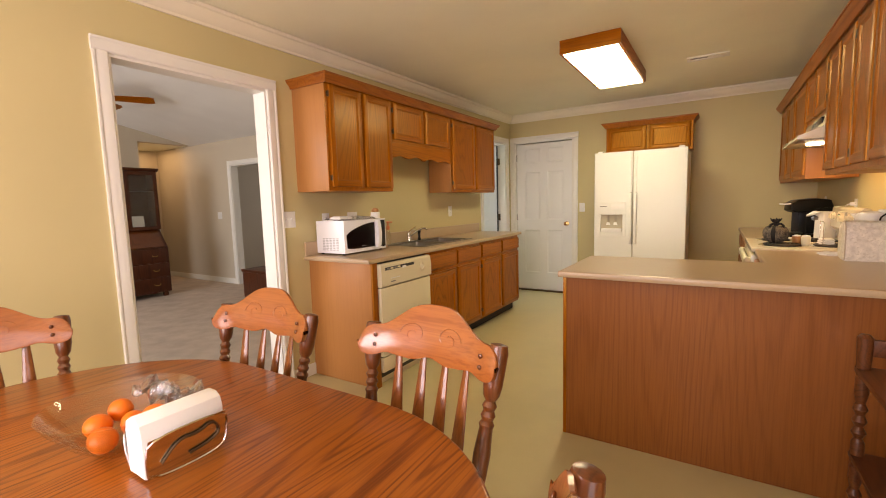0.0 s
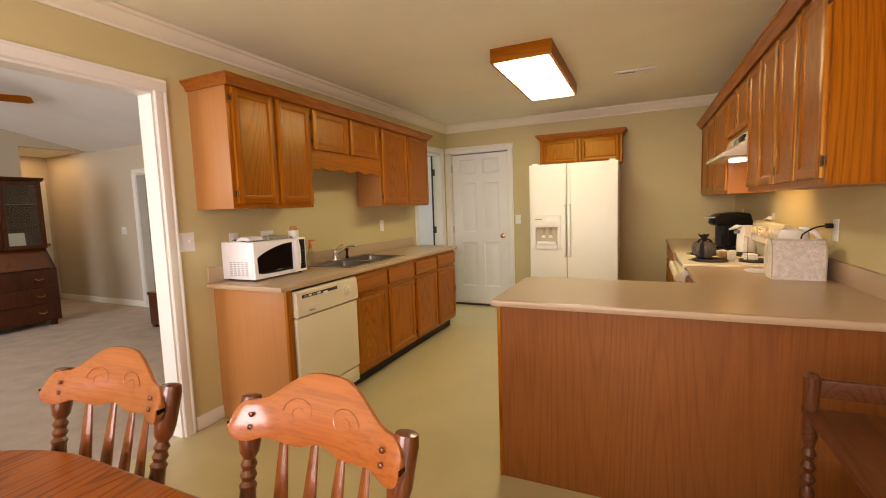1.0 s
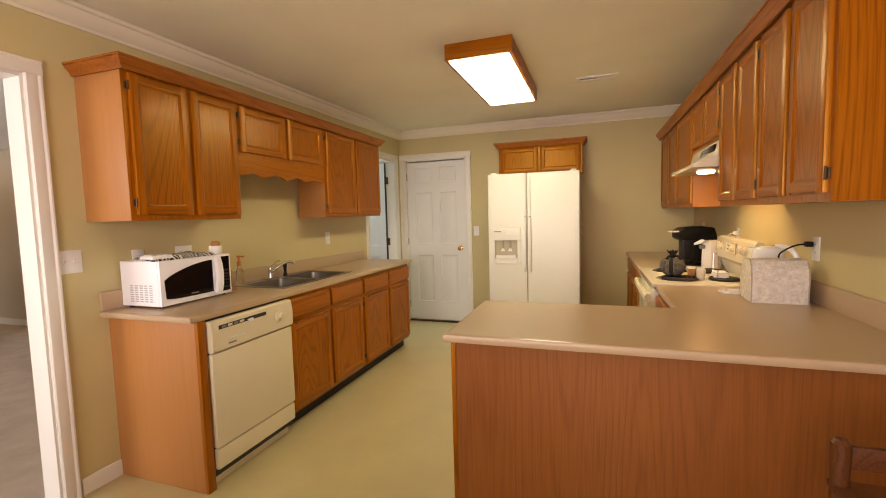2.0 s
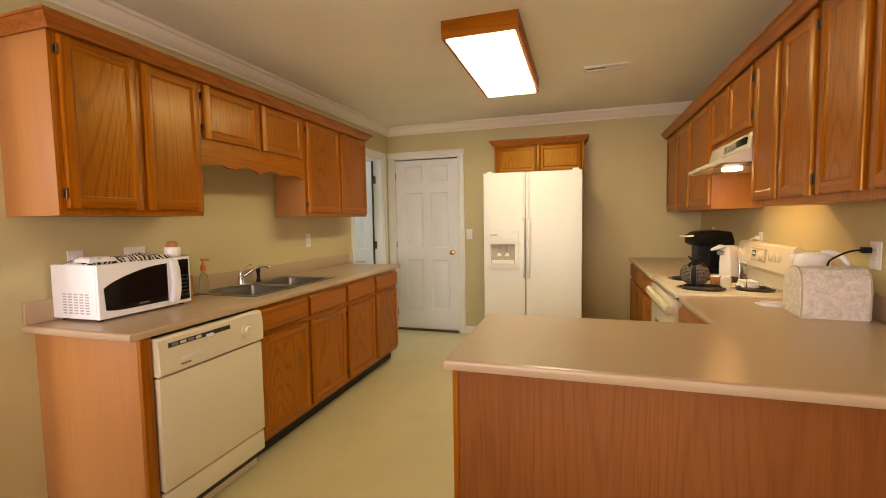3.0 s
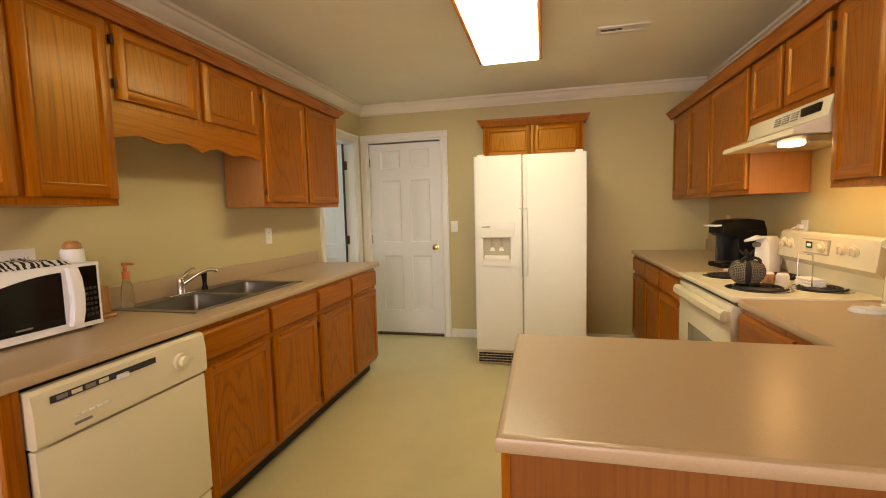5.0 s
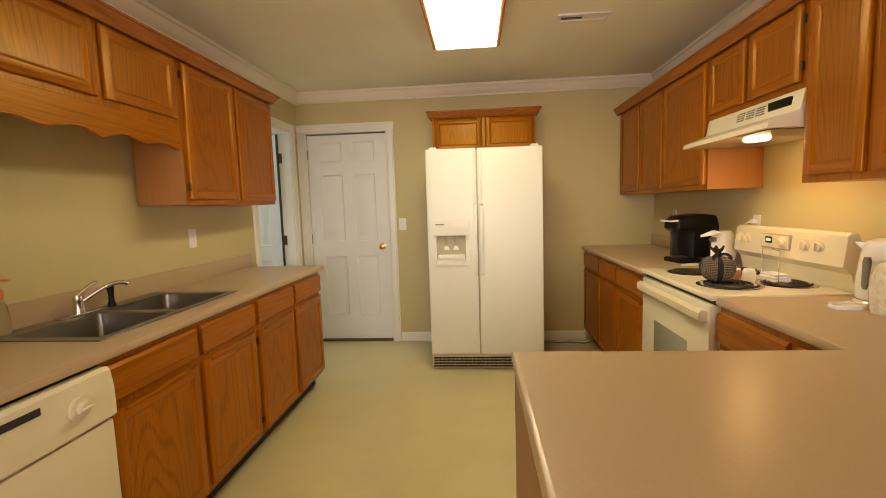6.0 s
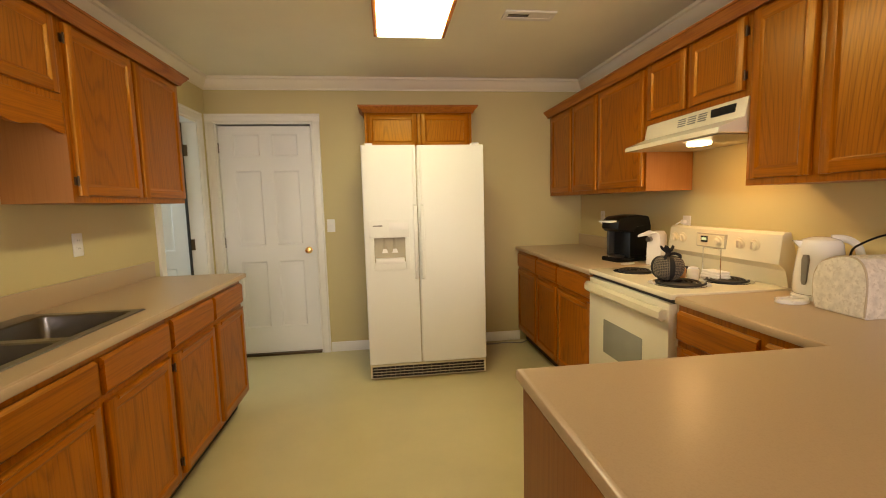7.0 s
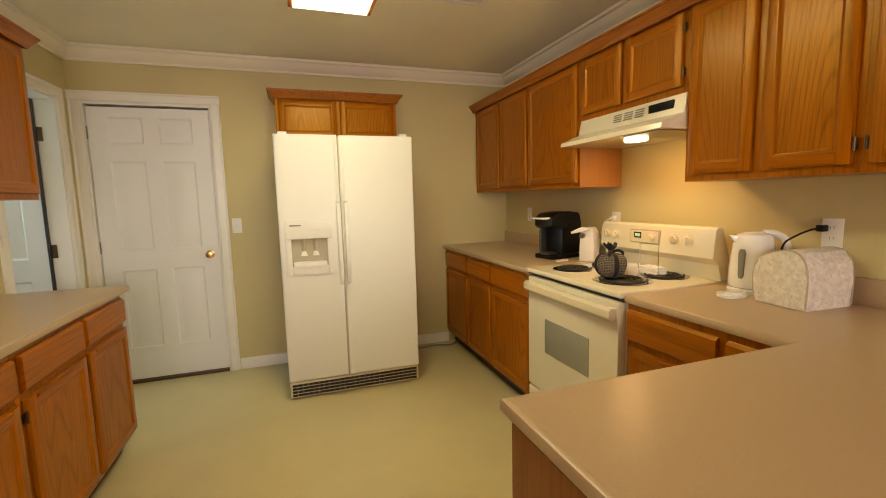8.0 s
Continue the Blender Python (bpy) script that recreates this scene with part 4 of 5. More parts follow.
cv = thing("ceiling_vent", pose(-0.29, 4.49, TOP), "white louvred ceiling vent", "vent")
fb = bmesh.new()
for a, b, c, e in ((-0.155, 0.155, -0.062, -0.028), (-0.155, 0.155, 0.028, 0.062), (-0.155, -0.13, -0.028, 0.028), (0.13, 0.155, -0.028, 0.028)):
    box(a, b, c, e, -0.012, -0.001, 0.002, bm=fb)
part("frame", fb, white_paint, cv)
part("backing", box(-0.13, 0.13, -0.028, 0.028, -0.003, -0.001), shadow_gap, cv)
part("damper", box(0.0, 0.13, -0.028, 0.028, -0.009, -0.004), white_paint, cv, "closed damper half")
for i in range(2):
    part("slat", box(-0.129, -0.001, -0.010 + i * 0.019, -0.009 + i * 0.019, -0.006, -0.0035), bisque_dark, cv)

# ---- dining table and chairs ----
tb = thing("dining_table", pose(-1.21, 0.347, 0), "oval oak-grain dining table", "table")


def oval(r, half, n=28):
    pts = [(half + r * math.cos(a), r * math.sin(a)) for a in (math.pi * (i / n - 0.5) for i in range(n + 1))]
    return pts + [(-x, -y) for x, y in pts]


part("tabletop", rounded_top(oval(0.545, 0.28), 0.722, 0.75, 0.009), table_wood, tb)
part("apron", prism(oval(0.45, 0.26), 0.64, 0.722, "z"), chair_dark, tb)
part("pedestal", lathe([(0.09, 0.10), (0.12, 0.16), (0.11, 0.22), (0.07, 0.28), (0.08, 0.42), (0.12, 0.55), (0.14, 0.64)], n=24), chair_dark, tb)
for i in range(4):
    a = math.pi / 4 + i * math.pi / 2
    c, s = math.cos(a), math.sin(a)
    part("foot", tube([(0.06 * c, 0.06 * s, 0.2), (0.25 * c, 0.25 * s, 0.16), (0.40 * c, 0.40 * s, 0.035), (0.46 * c, 0.46 * s, 0.03)], 0.03, n=10), chair_dark, tb)


def dining_chair(m, label):
    """A pressed-back oak chair: it faces local -y, its back stands at y = 0.2."""
    root = thing("dining_chair", m, label, "chair", "chairs round the table")
    seat = [(-0.22, -0.20), (-0.20, -0.225), (0.20, -0.225), (0.22, -0.20), (0.195, 0.17), (0.15, 0.21), (-0.15, 0.21), (-0.195, 0.17)]
    part("seat", rounded_top(seat, 0.425, 0.462, 0.012), chair_crest, root)
    # crest: a bowed board with a raised wavy top
    n = 44
    bm = bmesh.new()
    rows_ = []
    for i in range(n + 1):
        u = math.sin(math.pi * (i / n - 0.5))
        x = 0.232 * u
        bow = 0.052 * (1 - u * u)
        k = abs(u)
        top = 0.912 + 0.076 * math.exp(-((k / 0.57) ** 3.2)) + 0.006 * math.exp(-(((k - 0.88) / 0.12) ** 2))
        low = 0.826 + 0.018 * math.exp(-(((k - 0.64) / 0.13) ** 2)) + 0.014 * math.exp(-((u / 0.35) ** 2)) + 0.004 * math.cos(u * 14.0)
        ease = max(0.0, (k - 0.80) / 0.20)
        mid = (top + low) / 2
        shut = 1 - max(0.0, 1 - (ease * 0.998) ** 2.6) ** 0.45
        top, low = top + (mid - top) * shut, low + (mid - low) * shut
        y = 0.222 + bow
        ring = []
        for y_, z_ in ((y - 0.011, low + 0.004), (y - 0.013, low + 0.012), (y - 0.006, top - 0.010), (y - 0.001, top), (y + 0.007, top), (y + 0.012, top - 0.008), (y + 0.011, low + 0.008), (y + 0.007, low)):
            ring.append(bm.verts.new((x, y_ + (z_ - 0.9) * 0.22, z_)))
        rows_.append(ring)
    for a, b in zip(rows_, rows_[1:]):
        for i in range(8):
            bm.faces.new((a[i], a[(i + 1) % 8], b[(i + 1) % 8], b[i]))
    bm.faces.new(rows_[0])
    bm.faces.new(list(reversed(rows_[-1])))
    crest = part("crest_rail", bm, chair_crest, root, "carved golden oak crest rail")
    for sx in (-1, 1):
        for z in (0.866, 0.893):
            part("plug", ball((sx * 0.180, 0.2290 + (z - 0.9) * 0.22, z), 0.0065, scale=(1, 0.5, 1), u=10, v=8), chair_dark, crest)
    # pressed relief of the crest: thin raised scrolls
    for sx in (-1, 1):
        pts = []
        for i in range(22):
            a = i * 0.42
            rr = 0.034 * (1 - i / 26)
            x = sx * (0.062 + rr * math.cos(a) * 1.3)
            u = x / 0.232
            z = 0.905 + rr * math.sin(a)
            pts.append((x, 0.2123 + 0.052 * (1 - u * u) + (z - 0.9) * 0.22, z))
        part("scroll", tube(pts, 0.0012, n=5, smooth=0), chair_crest, crest)
    post = [(0.015, 0.0), (0.018, 0.03), (0.014, 0.06), (0.019, 0.11), (0.022, 0.20), (0.017, 0.265), (0.020, 0.275), (0.014, 0.285), (0.019, 0.297), (0.014, 0.309), (0.019, 0.321), (0.013, 0.334), (0.021, 0.348), (0.025, 0.375), (0.026, 0.455), (0.022, 0.475), (0.010, 0.478)]
    for sx in (-1, 1):
        base, top = Vector((sx * 0.175, 0.165, 0.455)), Vector((sx * 0.216, 0.262, 0.915))
        d = top - base
        tm = Matrix.Translation(base) @ d.to_track_quat("Z", "Y").to_matrix().to_4x4()
        part("back_post", lathe(post, m=tm, n=14), chair_dark, root, "dark turned post")
    for i in range(4):
        u = (i - 1.5) / 1.5
        base, top = Vector((u * 0.10, 0.185, 0.458)), Vector((u * 0.118, 0.266 + 0.020 * (1 - u * u), 0.856))
        d = top - base
        tm = Matrix.Translation(base) @ d.to_track_quat("Z", "Y").to_matrix().to_4x4() @ Matrix.Diagonal((1.0, 0.45, 1.0, 1.0))
        part("spindle", lathe([(0.009, 0.0), (0.012, 0.05), (0.020, 0.13), (0.022, 0.19), (0.016, 0.30), (0.010, 0.39), (0.009, 0.413)], m=tm, n=12), chair_mid, root)
    leg = [(0.013, 0.0), (0.018, 0.06), (0.016, 0.14), (0.022, 0.18), (0.017, 0.20), (0.023, 0.26), (0.020, 0.36), (0.014, 0.44)]
    for sx in (-1, 1):
        for fy, ty in ((-0.21, -0.17), (0.21, 0.15)):
            base, top = Vector((sx * 0.205, fy, 0.0)), Vector((sx * 0.165, ty, 0.43))
            d = top - base
            tm = Matrix.Translation(base) @ d.to_track_quat("Z", "Y").to_matrix().to_4x4()
            part("leg", lathe(leg, m=tm, n=12), chair_dark, root)
        part("stretcher", rod((sx * 0.192, -0.197, 0.15), (sx * 0.192, 0.192, 0.15), 0.010, n=10), chair_dark, root)
    part("stretcher", rod((-0.19, -0.19, 0.21), (0.19, -0.19, 0.21), 0.010, n=10), chair_dark, root)
    return root


chair = dining_chair(pose(-0.865, 0.755, 0, 0, 0, -3), "pressed-back oak dining chair pushed to the table")
copy_thing(chair, pose(-1.515, 0.725, 0, 0, 0, 4))
copy_thing(chair, pose(-1.89, 0.345, 0, 0, 0, 84))
copy_thing(chair, pose(-0.585, 0.385, 0, 0, 0, -92))

# ---- wall plates ----


def outlet(m, label, gangs=1, kind_="outlet", plug=False):
    """A plate facing local -y, centred on the origin."""
    root = thing("wall_outlet" if kind_ == "outlet" else "light_switch", m, label, kind_ if kind_ == "outlet" else "switch")
    w = 0.07 + 0.046 * (gangs - 1)
    part("plate", box(-w / 2, w / 2, -0.006, -0.0005, -0.0575, 0.0575, 0.003), white_plastic, root)
    for g in range(gangs):
        x = (g - (gangs - 1) / 2) * 0.046
        if kind_ == "outlet":
            for z in (-0.02, 0.02):
                s = part("socket", box(x - 0.016, x + 0.016, -0.0075, -0.006, z - 0.014, z + 0.014, 0.001), white_plastic, root)
                for dx in (-0.006, 0.006):
                    part("slot", box(x + dx - 0.001, x + dx + 0.001, -0.0082, -0.0074, z - 0.002, z + 0.007), grey_plastic, s)
        else:
            part("toggle", prism([(-0.006, -0.006), (-0.018, 0.006), (-0.015, 0.011), (-0.006, 0.006)], x - 0.005, x + 0.005, "x"), white_plastic, root)
    return root


outlet(pose(WEST, 2.075, 1.187, 0, 0, 90), "white double light switch beside the opening", 2, "switch")
outlet(pose(west_x(2.70), 2.70, 1.163, 0, 0, 90), "white double wall outlet above the microwave", 2)
outlet(pose(west_x(2.415), 2.415, 1.163, 0, 0, 90), "white wall outlet behind the microwave")
outlet(pose(west_x(4.22), 4.22, 1.18, 0, 0, 90), "white wall outlet beside the sink")
outlet(pose(-1.68, NORTH, 1.165), "white light switch beside the back door", 1, "switch")
outlet(pose(EAST, 3.175, 1.165, 0, 0, -90), "white wall outlet above the worktop")
outlet(pose(EAST, 4.35, 1.165, 0, 0, -90), "white wall outlet above the range")
outlet(pose(EAST, 5.42, 1.18, 0, 0, -90), "white wall outlet in the corner")
outlet(pose(-7.40, LN, 1.16), "white double light switch in the living room", 2, "switch")

# ---- sink ----
sk = thing("sink", pose(0, 0, 0), "double-bowl stainless steel drop-in sink", "sink")
X0, X1, Y0, Y1 = -2.70, -2.235, 3.00, 3.845
rim = bmesh.new()
zr = ZT + 0.005
bowls = ((-2.615, -2.265, 3.035, 3.405), (-2.615, -2.265, 3.44, 3.81))
xs, ys = [X0, -2.615, -2.265, X1], [Y0, 3.035, 3.405, 3.44, 3.81, Y1]
grid = {}
for i, x in enumerate(xs):
    for j, y in enumerate(ys):
        grid[i, j] = rim.verts.new((x, y, zr))
for i in range(3):
    for j in range(5):
        if i == 1 and j in (1, 3):
            continue
        rim.faces.new((grid[i, j], grid[i + 1, j], grid[i + 1, j + 1], grid[i, j + 1]))
outer = [grid[0, j] for j in range(6)] + [grid[i, 5] for i in (1, 2, 3)] + [grid[3, j] for j in range(4, -1, -1)] + [grid[2, 0], grid[1, 0]]
skirt = [rim.verts.new((v.co.x + (0.004 if v.co.x > -2.4 else -0.004), v.co.y + (0.004 if v.co.y > 3.4 else -0.004), ZT + 0.001)) for v in outer]
for i in range(len(outer)):
    j = (i + 1) % len(outer)
    rim.faces.new((outer[i], outer[j], skirt[j], skirt[i]))
part("rim", rim, steel, sk, "brushed steel rim")
for a, b, c, e in bowls:
    bb = bmesh.new()
    rings = []
    for inset, z in ((0.0, zr), (0.006, zr - 0.006), (0.014, zr - 0.12), (0.03, zr - 0.155), (0.06, zr - 0.168)):
        ring = []
        for cx, cy, a0 in ((b - inset, e - inset, 0), (a + inset, e - inset, 90), (a + inset, c + inset, 180), (b - inset, c + inset, 270)):
            r = 0.004 if z == zr else 0.03
            ox = cx - r if cx > (a + b) / 2 else cx + r
            oy = cy - r if cy > (c + e) / 2 else cy + r
            for k in range(5):
                an = radians(a0 + k * 22.5)
                ring.append(bb.verts.new((ox + r * math.cos(an), oy + r * math.sin(an), z)))
        rings.append(ring)
    for r1, r2 in zip(rings, rings[1:]):
        for i in range(20):
            bb.faces.new((r1[i], r1[(i + 1) % 20], r2[(i + 1) % 20], r2[i]))
    bb.faces.new(rings[-1])
    bowl = part("bowl", bb, steel, sk)
    part("drain", lathe([(0.0, zr - 0.1665), (0.035, zr - 0.1665), (0.042, zr - 0.164), (0.044, zr - 0.1675)], at=((a + b) / 2, (c + e) / 2, 0)), chrome, bowl)
fc = thing("faucet", pose(-2.652, 3.355, zr) @ Matrix.Scale(0.85, 4), "chrome single-lever kitchen faucet with a side sprayer", "faucet")
part("deck_plate", rounded_top([(-0.025, -0.11), (0.025, -0.11), (0.03, -0.08), (0.03, 0.08), (0.025, 0.11), (-0.025, 0.11), (-0.03, 0.08), (-0.03, -0.08)], 0.0, 0.012, 0.004), chrome, fc)
part("body", lathe([(0.026, 0.01), (0.024, 0.03), (0.021, 0.075), (0.023, 0.09), (0.018, 0.105), (0.0, 0.11)], n=20), chrome, fc)
part("spout", tube([(0.0, 0.0, 0.055), (0.03, 0.03, 0.085), (0.085, 0.085, 0.135), (0.125, 0.13, 0.145), (0.145, 0.15, 0.130)], 0.011, n=12), chrome, fc)
part("lever", tube([(0.0, 0.0, 0.10), (0.012, 0.012, 0.118), (0.035, 0.05, 0.150), (0.05, 0.07, 0.157)], 0.008, n=10), chrome, fc)
part("sprayer", lathe([(0.02, 0.0), (0.018, 0.02), (0.013, 0.03), (0.014, 0.07), (0.019, 0.10), (0.017, 0.115), (0.0, 0.118)], at=(0.005, 0.19, 0.0), n=16), black_plastic, fc, "black side sprayer")

orange_plastic = plain("coral_plastic", (0.75, 0.24, 0.09), 0.35, var=0.05, bump=0.0)
soap_liquid = glass_material("clear_soap", (0.93, 0.93, 0.86), 0.05)
tan_wood = oak("tan_wood", (0.48, 0.24, 0.08), (0.33, 0.14, 0.04), 2)
sb = thing("soap_dispenser", pose(-2.668, 3.066, zr), "clear soap bottle with a coral pump", "soap bottle")
part("bottle", lathe([(0.0, 0.0), (0.025, 0.0), (0.027, 0.008), (0.026, 0.05), (0.021, 0.10), (0.013, 0.125), (0.013, 0.135), (0.0, 0.136)]), soap_liquid, sb)
pump = lathe([(0.016, 0.131), (0.016, 0.165), (0.008, 0.168), (0.008, 0.19), (0.014, 0.192), (0.014, 0.205), (0.0, 0.208)], n=16)
box(-0.007, 0.05, -0.006, 0.006, 0.194, 0.205, 0.003, bm=pump)
part("pump", pump, orange_plastic, sb, "coral pump head")
wb = thing("wooden_stand", pose(-2.60, 2.885, ZT), "small tan wooden stand beside the microwave", "stand")
part("base", lathe([(0.0, 0.0), (0.052, 0.0), (0.054, 0.008), (0.05, 0.016), (0.0, 0.017)]), tan_wood, wb)
part("upright", box(-0.012, 0.012, -0.035, 0.035, 0.016, 0.13, 0.006), tan_wood, wb)

# ---- microwave and what lies on it ----
vent_grey = plain("pale_grey_slot", (0.45, 0.45, 0.46), 0.5, var=0.05)
key_grey = plain("dim_key_print", (0.022, 0.022, 0.022), 0.4, var=0.1)
mw_white = plain("microwave_white", (0.88, 0.88, 0.90), 0.3, var=0.02, bump=0.03)
mwv = thing("microwave_oven", pose(-2.45, 2.305, ZT, 0, 0, 91), "white countertop microwave oven with a black window", "microwave")
MW, MH, MD = 0.475, 0.252, 0.285
part("case", box(0, MW, 0.018, MD, 0.012, MH, 0.005), mw_white, mwv)
front = prism([(0.0, 0.012), (MW, 0.012), (MW, MH), (0.0, MH)], 0.0, 0.018, "y", bev=0.004)
part("front", front, mw_white, mwv)
wpts = []
for i in range(13):
    u = i / 12
    wpts.append((0.028 + u * 0.307, 0.040 + 0.010 * (1 - u) ** 8))
for i in range(13):
    u = 1 - i / 12
    wpts.append((0.022 + u * 0.313, 0.160 + 0.068 * math.sin(u * math.pi / 2) - 0.012 * (1 - u) ** 10))
part("window", prism(wpts, -0.003, 0.0, "y"), black_gloss, mwv, "tapered black door window")
handle_pts = [(0.342, 0.03), (0.38, 0.03), (0.392, 0.08), (0.395, 0.14), (0.39, 0.20), (0.378, 0.242), (0.345, 0.242), (0.352, 0.18), (0.353, 0.10)]
part("door_handle", prism(handle_pts, -0.028, -0.001, "y", bev=0.006), mw_white, mwv, "curved white handle")
part("control_panel", prism([(0.398, 0.03), (0.462, 0.03), (0.462, 0.24), (0.398, 0.24), (0.405, 0.13)], -0.003, 0.0, "y"), black_gloss, mwv, "black keypad panel")
for r_ in range(6):
    for c in range(3):
        part("key", box(0.412 + c * 0.016, 0.423 + c * 0.016, -0.0042, -0.003, 0.05 + r_ * 0.02, 0.061 + r_ * 0.02), key_grey, mwv)
part("print_bar", box(0.18, 0.23, -0.0038, -0.003, 0.052, 0.058), grey_plastic, mwv, "small grey printed bar")
for c in range(5):
    for r_ in range(8):
        part("vent_slot", box(-0.0012, 0.0003, 0.06 + c * 0.034, 0.082 + c * 0.034, 0.035 + r_ * 0.012, 0.041 + r_ * 0.012), vent_grey, mwv)
for a in (0.03, MW - 0.03):
    for c in (0.04, MD - 0.03):
        part("foot", rod((a, c, 0.0), (a, c, 0.013), 0.012, n=12), black_plastic, mwv)


def striped(name, a, b, scale):
    m, t, bs = shader(name)
    mp = place(t, (1, 1, 1), seed=False)
    w = node(t, "ShaderNodeTexWave", Scale=scale, Distortion=9.0, Detail=2.0)
    w.inputs["Detail Scale"].default_value = 1.6
    t.links.new(mp.outputs[0], w.inputs["Vector"])
    t.links.new(mixed(t, ramp(t, w.outputs[0], [(0.47, 0.0), (0.53, 1.0)]), a, b), bs.inputs["Base Color"])
    bs.inputs["Roughness"].default_value = 0.9
    return m


zebra = striped("zebra_cloth", (0.75, 0.73, 0.70), (0.02, 0.018, 0.016), 15.0)
white_cloth = plain("white_cloth", (0.80, 0.79, 0.77), 0.9, var=0.05, fine=200, bump=0.5)


def cloth(w, d, h, folds, seed):
    """A folded cloth: a soft pile with an uneven top."""
    rnd = random.Random(seed)
    bm = bmesh.new()
    nx, ny = 16, 10
    grid = {}
    for i in range(nx + 1):
        for j in range(ny + 1):
            u, v = i / nx * 2 - 1, j / ny * 2 - 1
            e = max(abs(u) ** 8, abs(v) ** 8)
            z = h * (1 - e * 0.92) * (0.8 + 0.35 * noise.noise((u * folds + seed, v * folds, seed)))
            grid[i, j] = bm.verts.new((u * w / 2 * (1 + 0.05 * noise.noise((v * 2, seed, 1))), v * d / 2 * (1 + 0.08 * noise.noise((u * 2, seed, 4))), max(0.002, z)))
    for i in range(nx):
        for j in range(ny):
            bm.faces.new((grid[i, j], grid[i + 1, j], grid[i + 1, j + 1], grid[i, j + 1]))
    low = [bm.verts.new((v.co.x, v.co.y, 0.0)) for v in ([grid[i, 0] for i in range(nx + 1)] + [grid[nx, j] for j in range(1, ny + 1)] + [grid[i, ny] for i in range(nx - 1, -1, -1)] + [grid[0, j] for j in range(ny - 1, 0, -1)])]
    top = [grid[i, 0] for i in range(nx + 1)] + [grid[nx, j] for j in range(1, ny + 1)] + [grid[i, ny] for i in range(nx - 1, -1, -1)] + [grid[0, j] for j in range(ny - 1, 0, -1)]
    for i in range(len(top)):
        j = (i + 1) % len(top)
        bm.faces.new((top[i], low[i], low[j], top[j]))
    bm.faces.new(low)
    return bm


MT = ZT + MH
solo("towel", cloth(0.385, 0.20, 0.030, 2.5, 3), zebra, "folded zebra-striped kitchen towel on the microwave", "towel", pose(-2.575, 2.502, MT, 0, 0, 89))
solo("cloth", cloth(0.115, 0.13, 0.026, 4.5, 8), white_cloth, "crumpled white cloth on the microwave", "cloth", pose(-2.525, 2.352, MT + 0.012, 0, 0, 84))
jar = thing("jar", pose(-2.525, 2.738, MT), "white ceramic jar with a wooden lid", "jar")
part("body", lathe([(0.0, 0.0), (0.034, 0.0), (0.037, 0.006), (0.037, 0.045), (0.034, 0.052), (0.0, 0.053)]), white_plastic, jar)
part("lid", lathe([(0.027, 0.052), (0.03, 0.058), (0.028, 0.072), (0.018, 0.082), (0.0, 0.084)]), tan_wood, jar, "domed brown wooden lid")

# ---- on the east worktop and the range ----
cm = thing("coffee_maker", pose(0.30, 4.70, ZT, 0, 0, -78), "black single-cup coffee maker with a silver rim", "coffee maker")
part("base", rounded_top([(-0.0, 0.0), (0.15, 0.0), (0.165, 0.03), (0.165, 0.27), (-0.015, 0.27), (-0.015, 0.03)], 0.0, 0.03, 0.008), black_plastic, cm)
part("column", prism([(0.10, 0.03), (0.28, 0.03), (0.28, 0.24), (0.26, 0.30), (0.12, 0.30), (0.10, 0.25)], 0.0, 0.155, "x", bev=0.012), black_plastic, cm)
part("head", prism([(-0.005, 0.225), (0.02, 0.205), (0.13, 0.20), (0.15, 0.23), (0.26, 0.24), (0.25, 0.305), (0.16, 0.316), (0.04, 0.305), (0.0, 0.28)], -0.005, 0.16, "x", bev=0.014), black_plastic, cm)
part("rim", prism([(-0.045, 0.268), (0.10, 0.274), (0.10, 0.288), (-0.045, 0.278)], 0.015, 0.14, "x", bev=0.004), white_gloss, cm, "silver lid rim")
part("drip_tray", lathe([(0.0, 0.03), (0.052, 0.03), (0.055, 0.036), (0.05, 0.04), (0.0, 0.04)], at=(0.077, 0.055, 0)), steel, cm)
smoke = plain("smoky_plastic", (0.05, 0.048, 0.045), 0.2, var=0.05, bump=0.0)
part("tank", box(-0.028, -0.006, 0.06, 0.26, 0.03, 0.27, 0.010), smoke, cm, "smoky water tank")

co = thing("can_opener", pose(0.52, 4.41, ZT, 0, 0, -60), "white upright electric can opener", "can opener")
part("body", prism([(-0.05, 0.0), (0.05, 0.0), (0.048, 0.10), (0.042, 0.19), (0.025, 0.215), (-0.025, 0.215), (-0.042, 0.19), (-0.048, 0.10)], -0.045, 0.05, "y", bev=0.014), white_plastic, co)
part("lever", prism([(-0.09, 0.176), (-0.02, 0.190), (0.03, 0.212), (-0.02, 0.222), (-0.09, 0.190)], -0.075, -0.046, "y", bev=0.005), white_plastic, co, "white cutting lever")
part("cutter", rod((-0.02, -0.075, 0.165), (-0.02, -0.046, 0.165), 0.016), steel, co)
tag = thing("cord", pose(0, 0, 0), "white appliance cord hanging from the outlet", "cord")
part("wire", tube([(0.672, 4.352, 1.185), (0.64, 4.36, 1.185), (0.615, 4.385, 1.16), (0.605, 4.40, 1.08), (0.60, 4.42, 0.96), (0.58, 4.44, 0.919)], 0.0045), white_plastic, tag)
part("plug", box(0.645, 0.671, 4.34, 4.366, 1.172, 1.198, 0.004), white_plastic, tag)


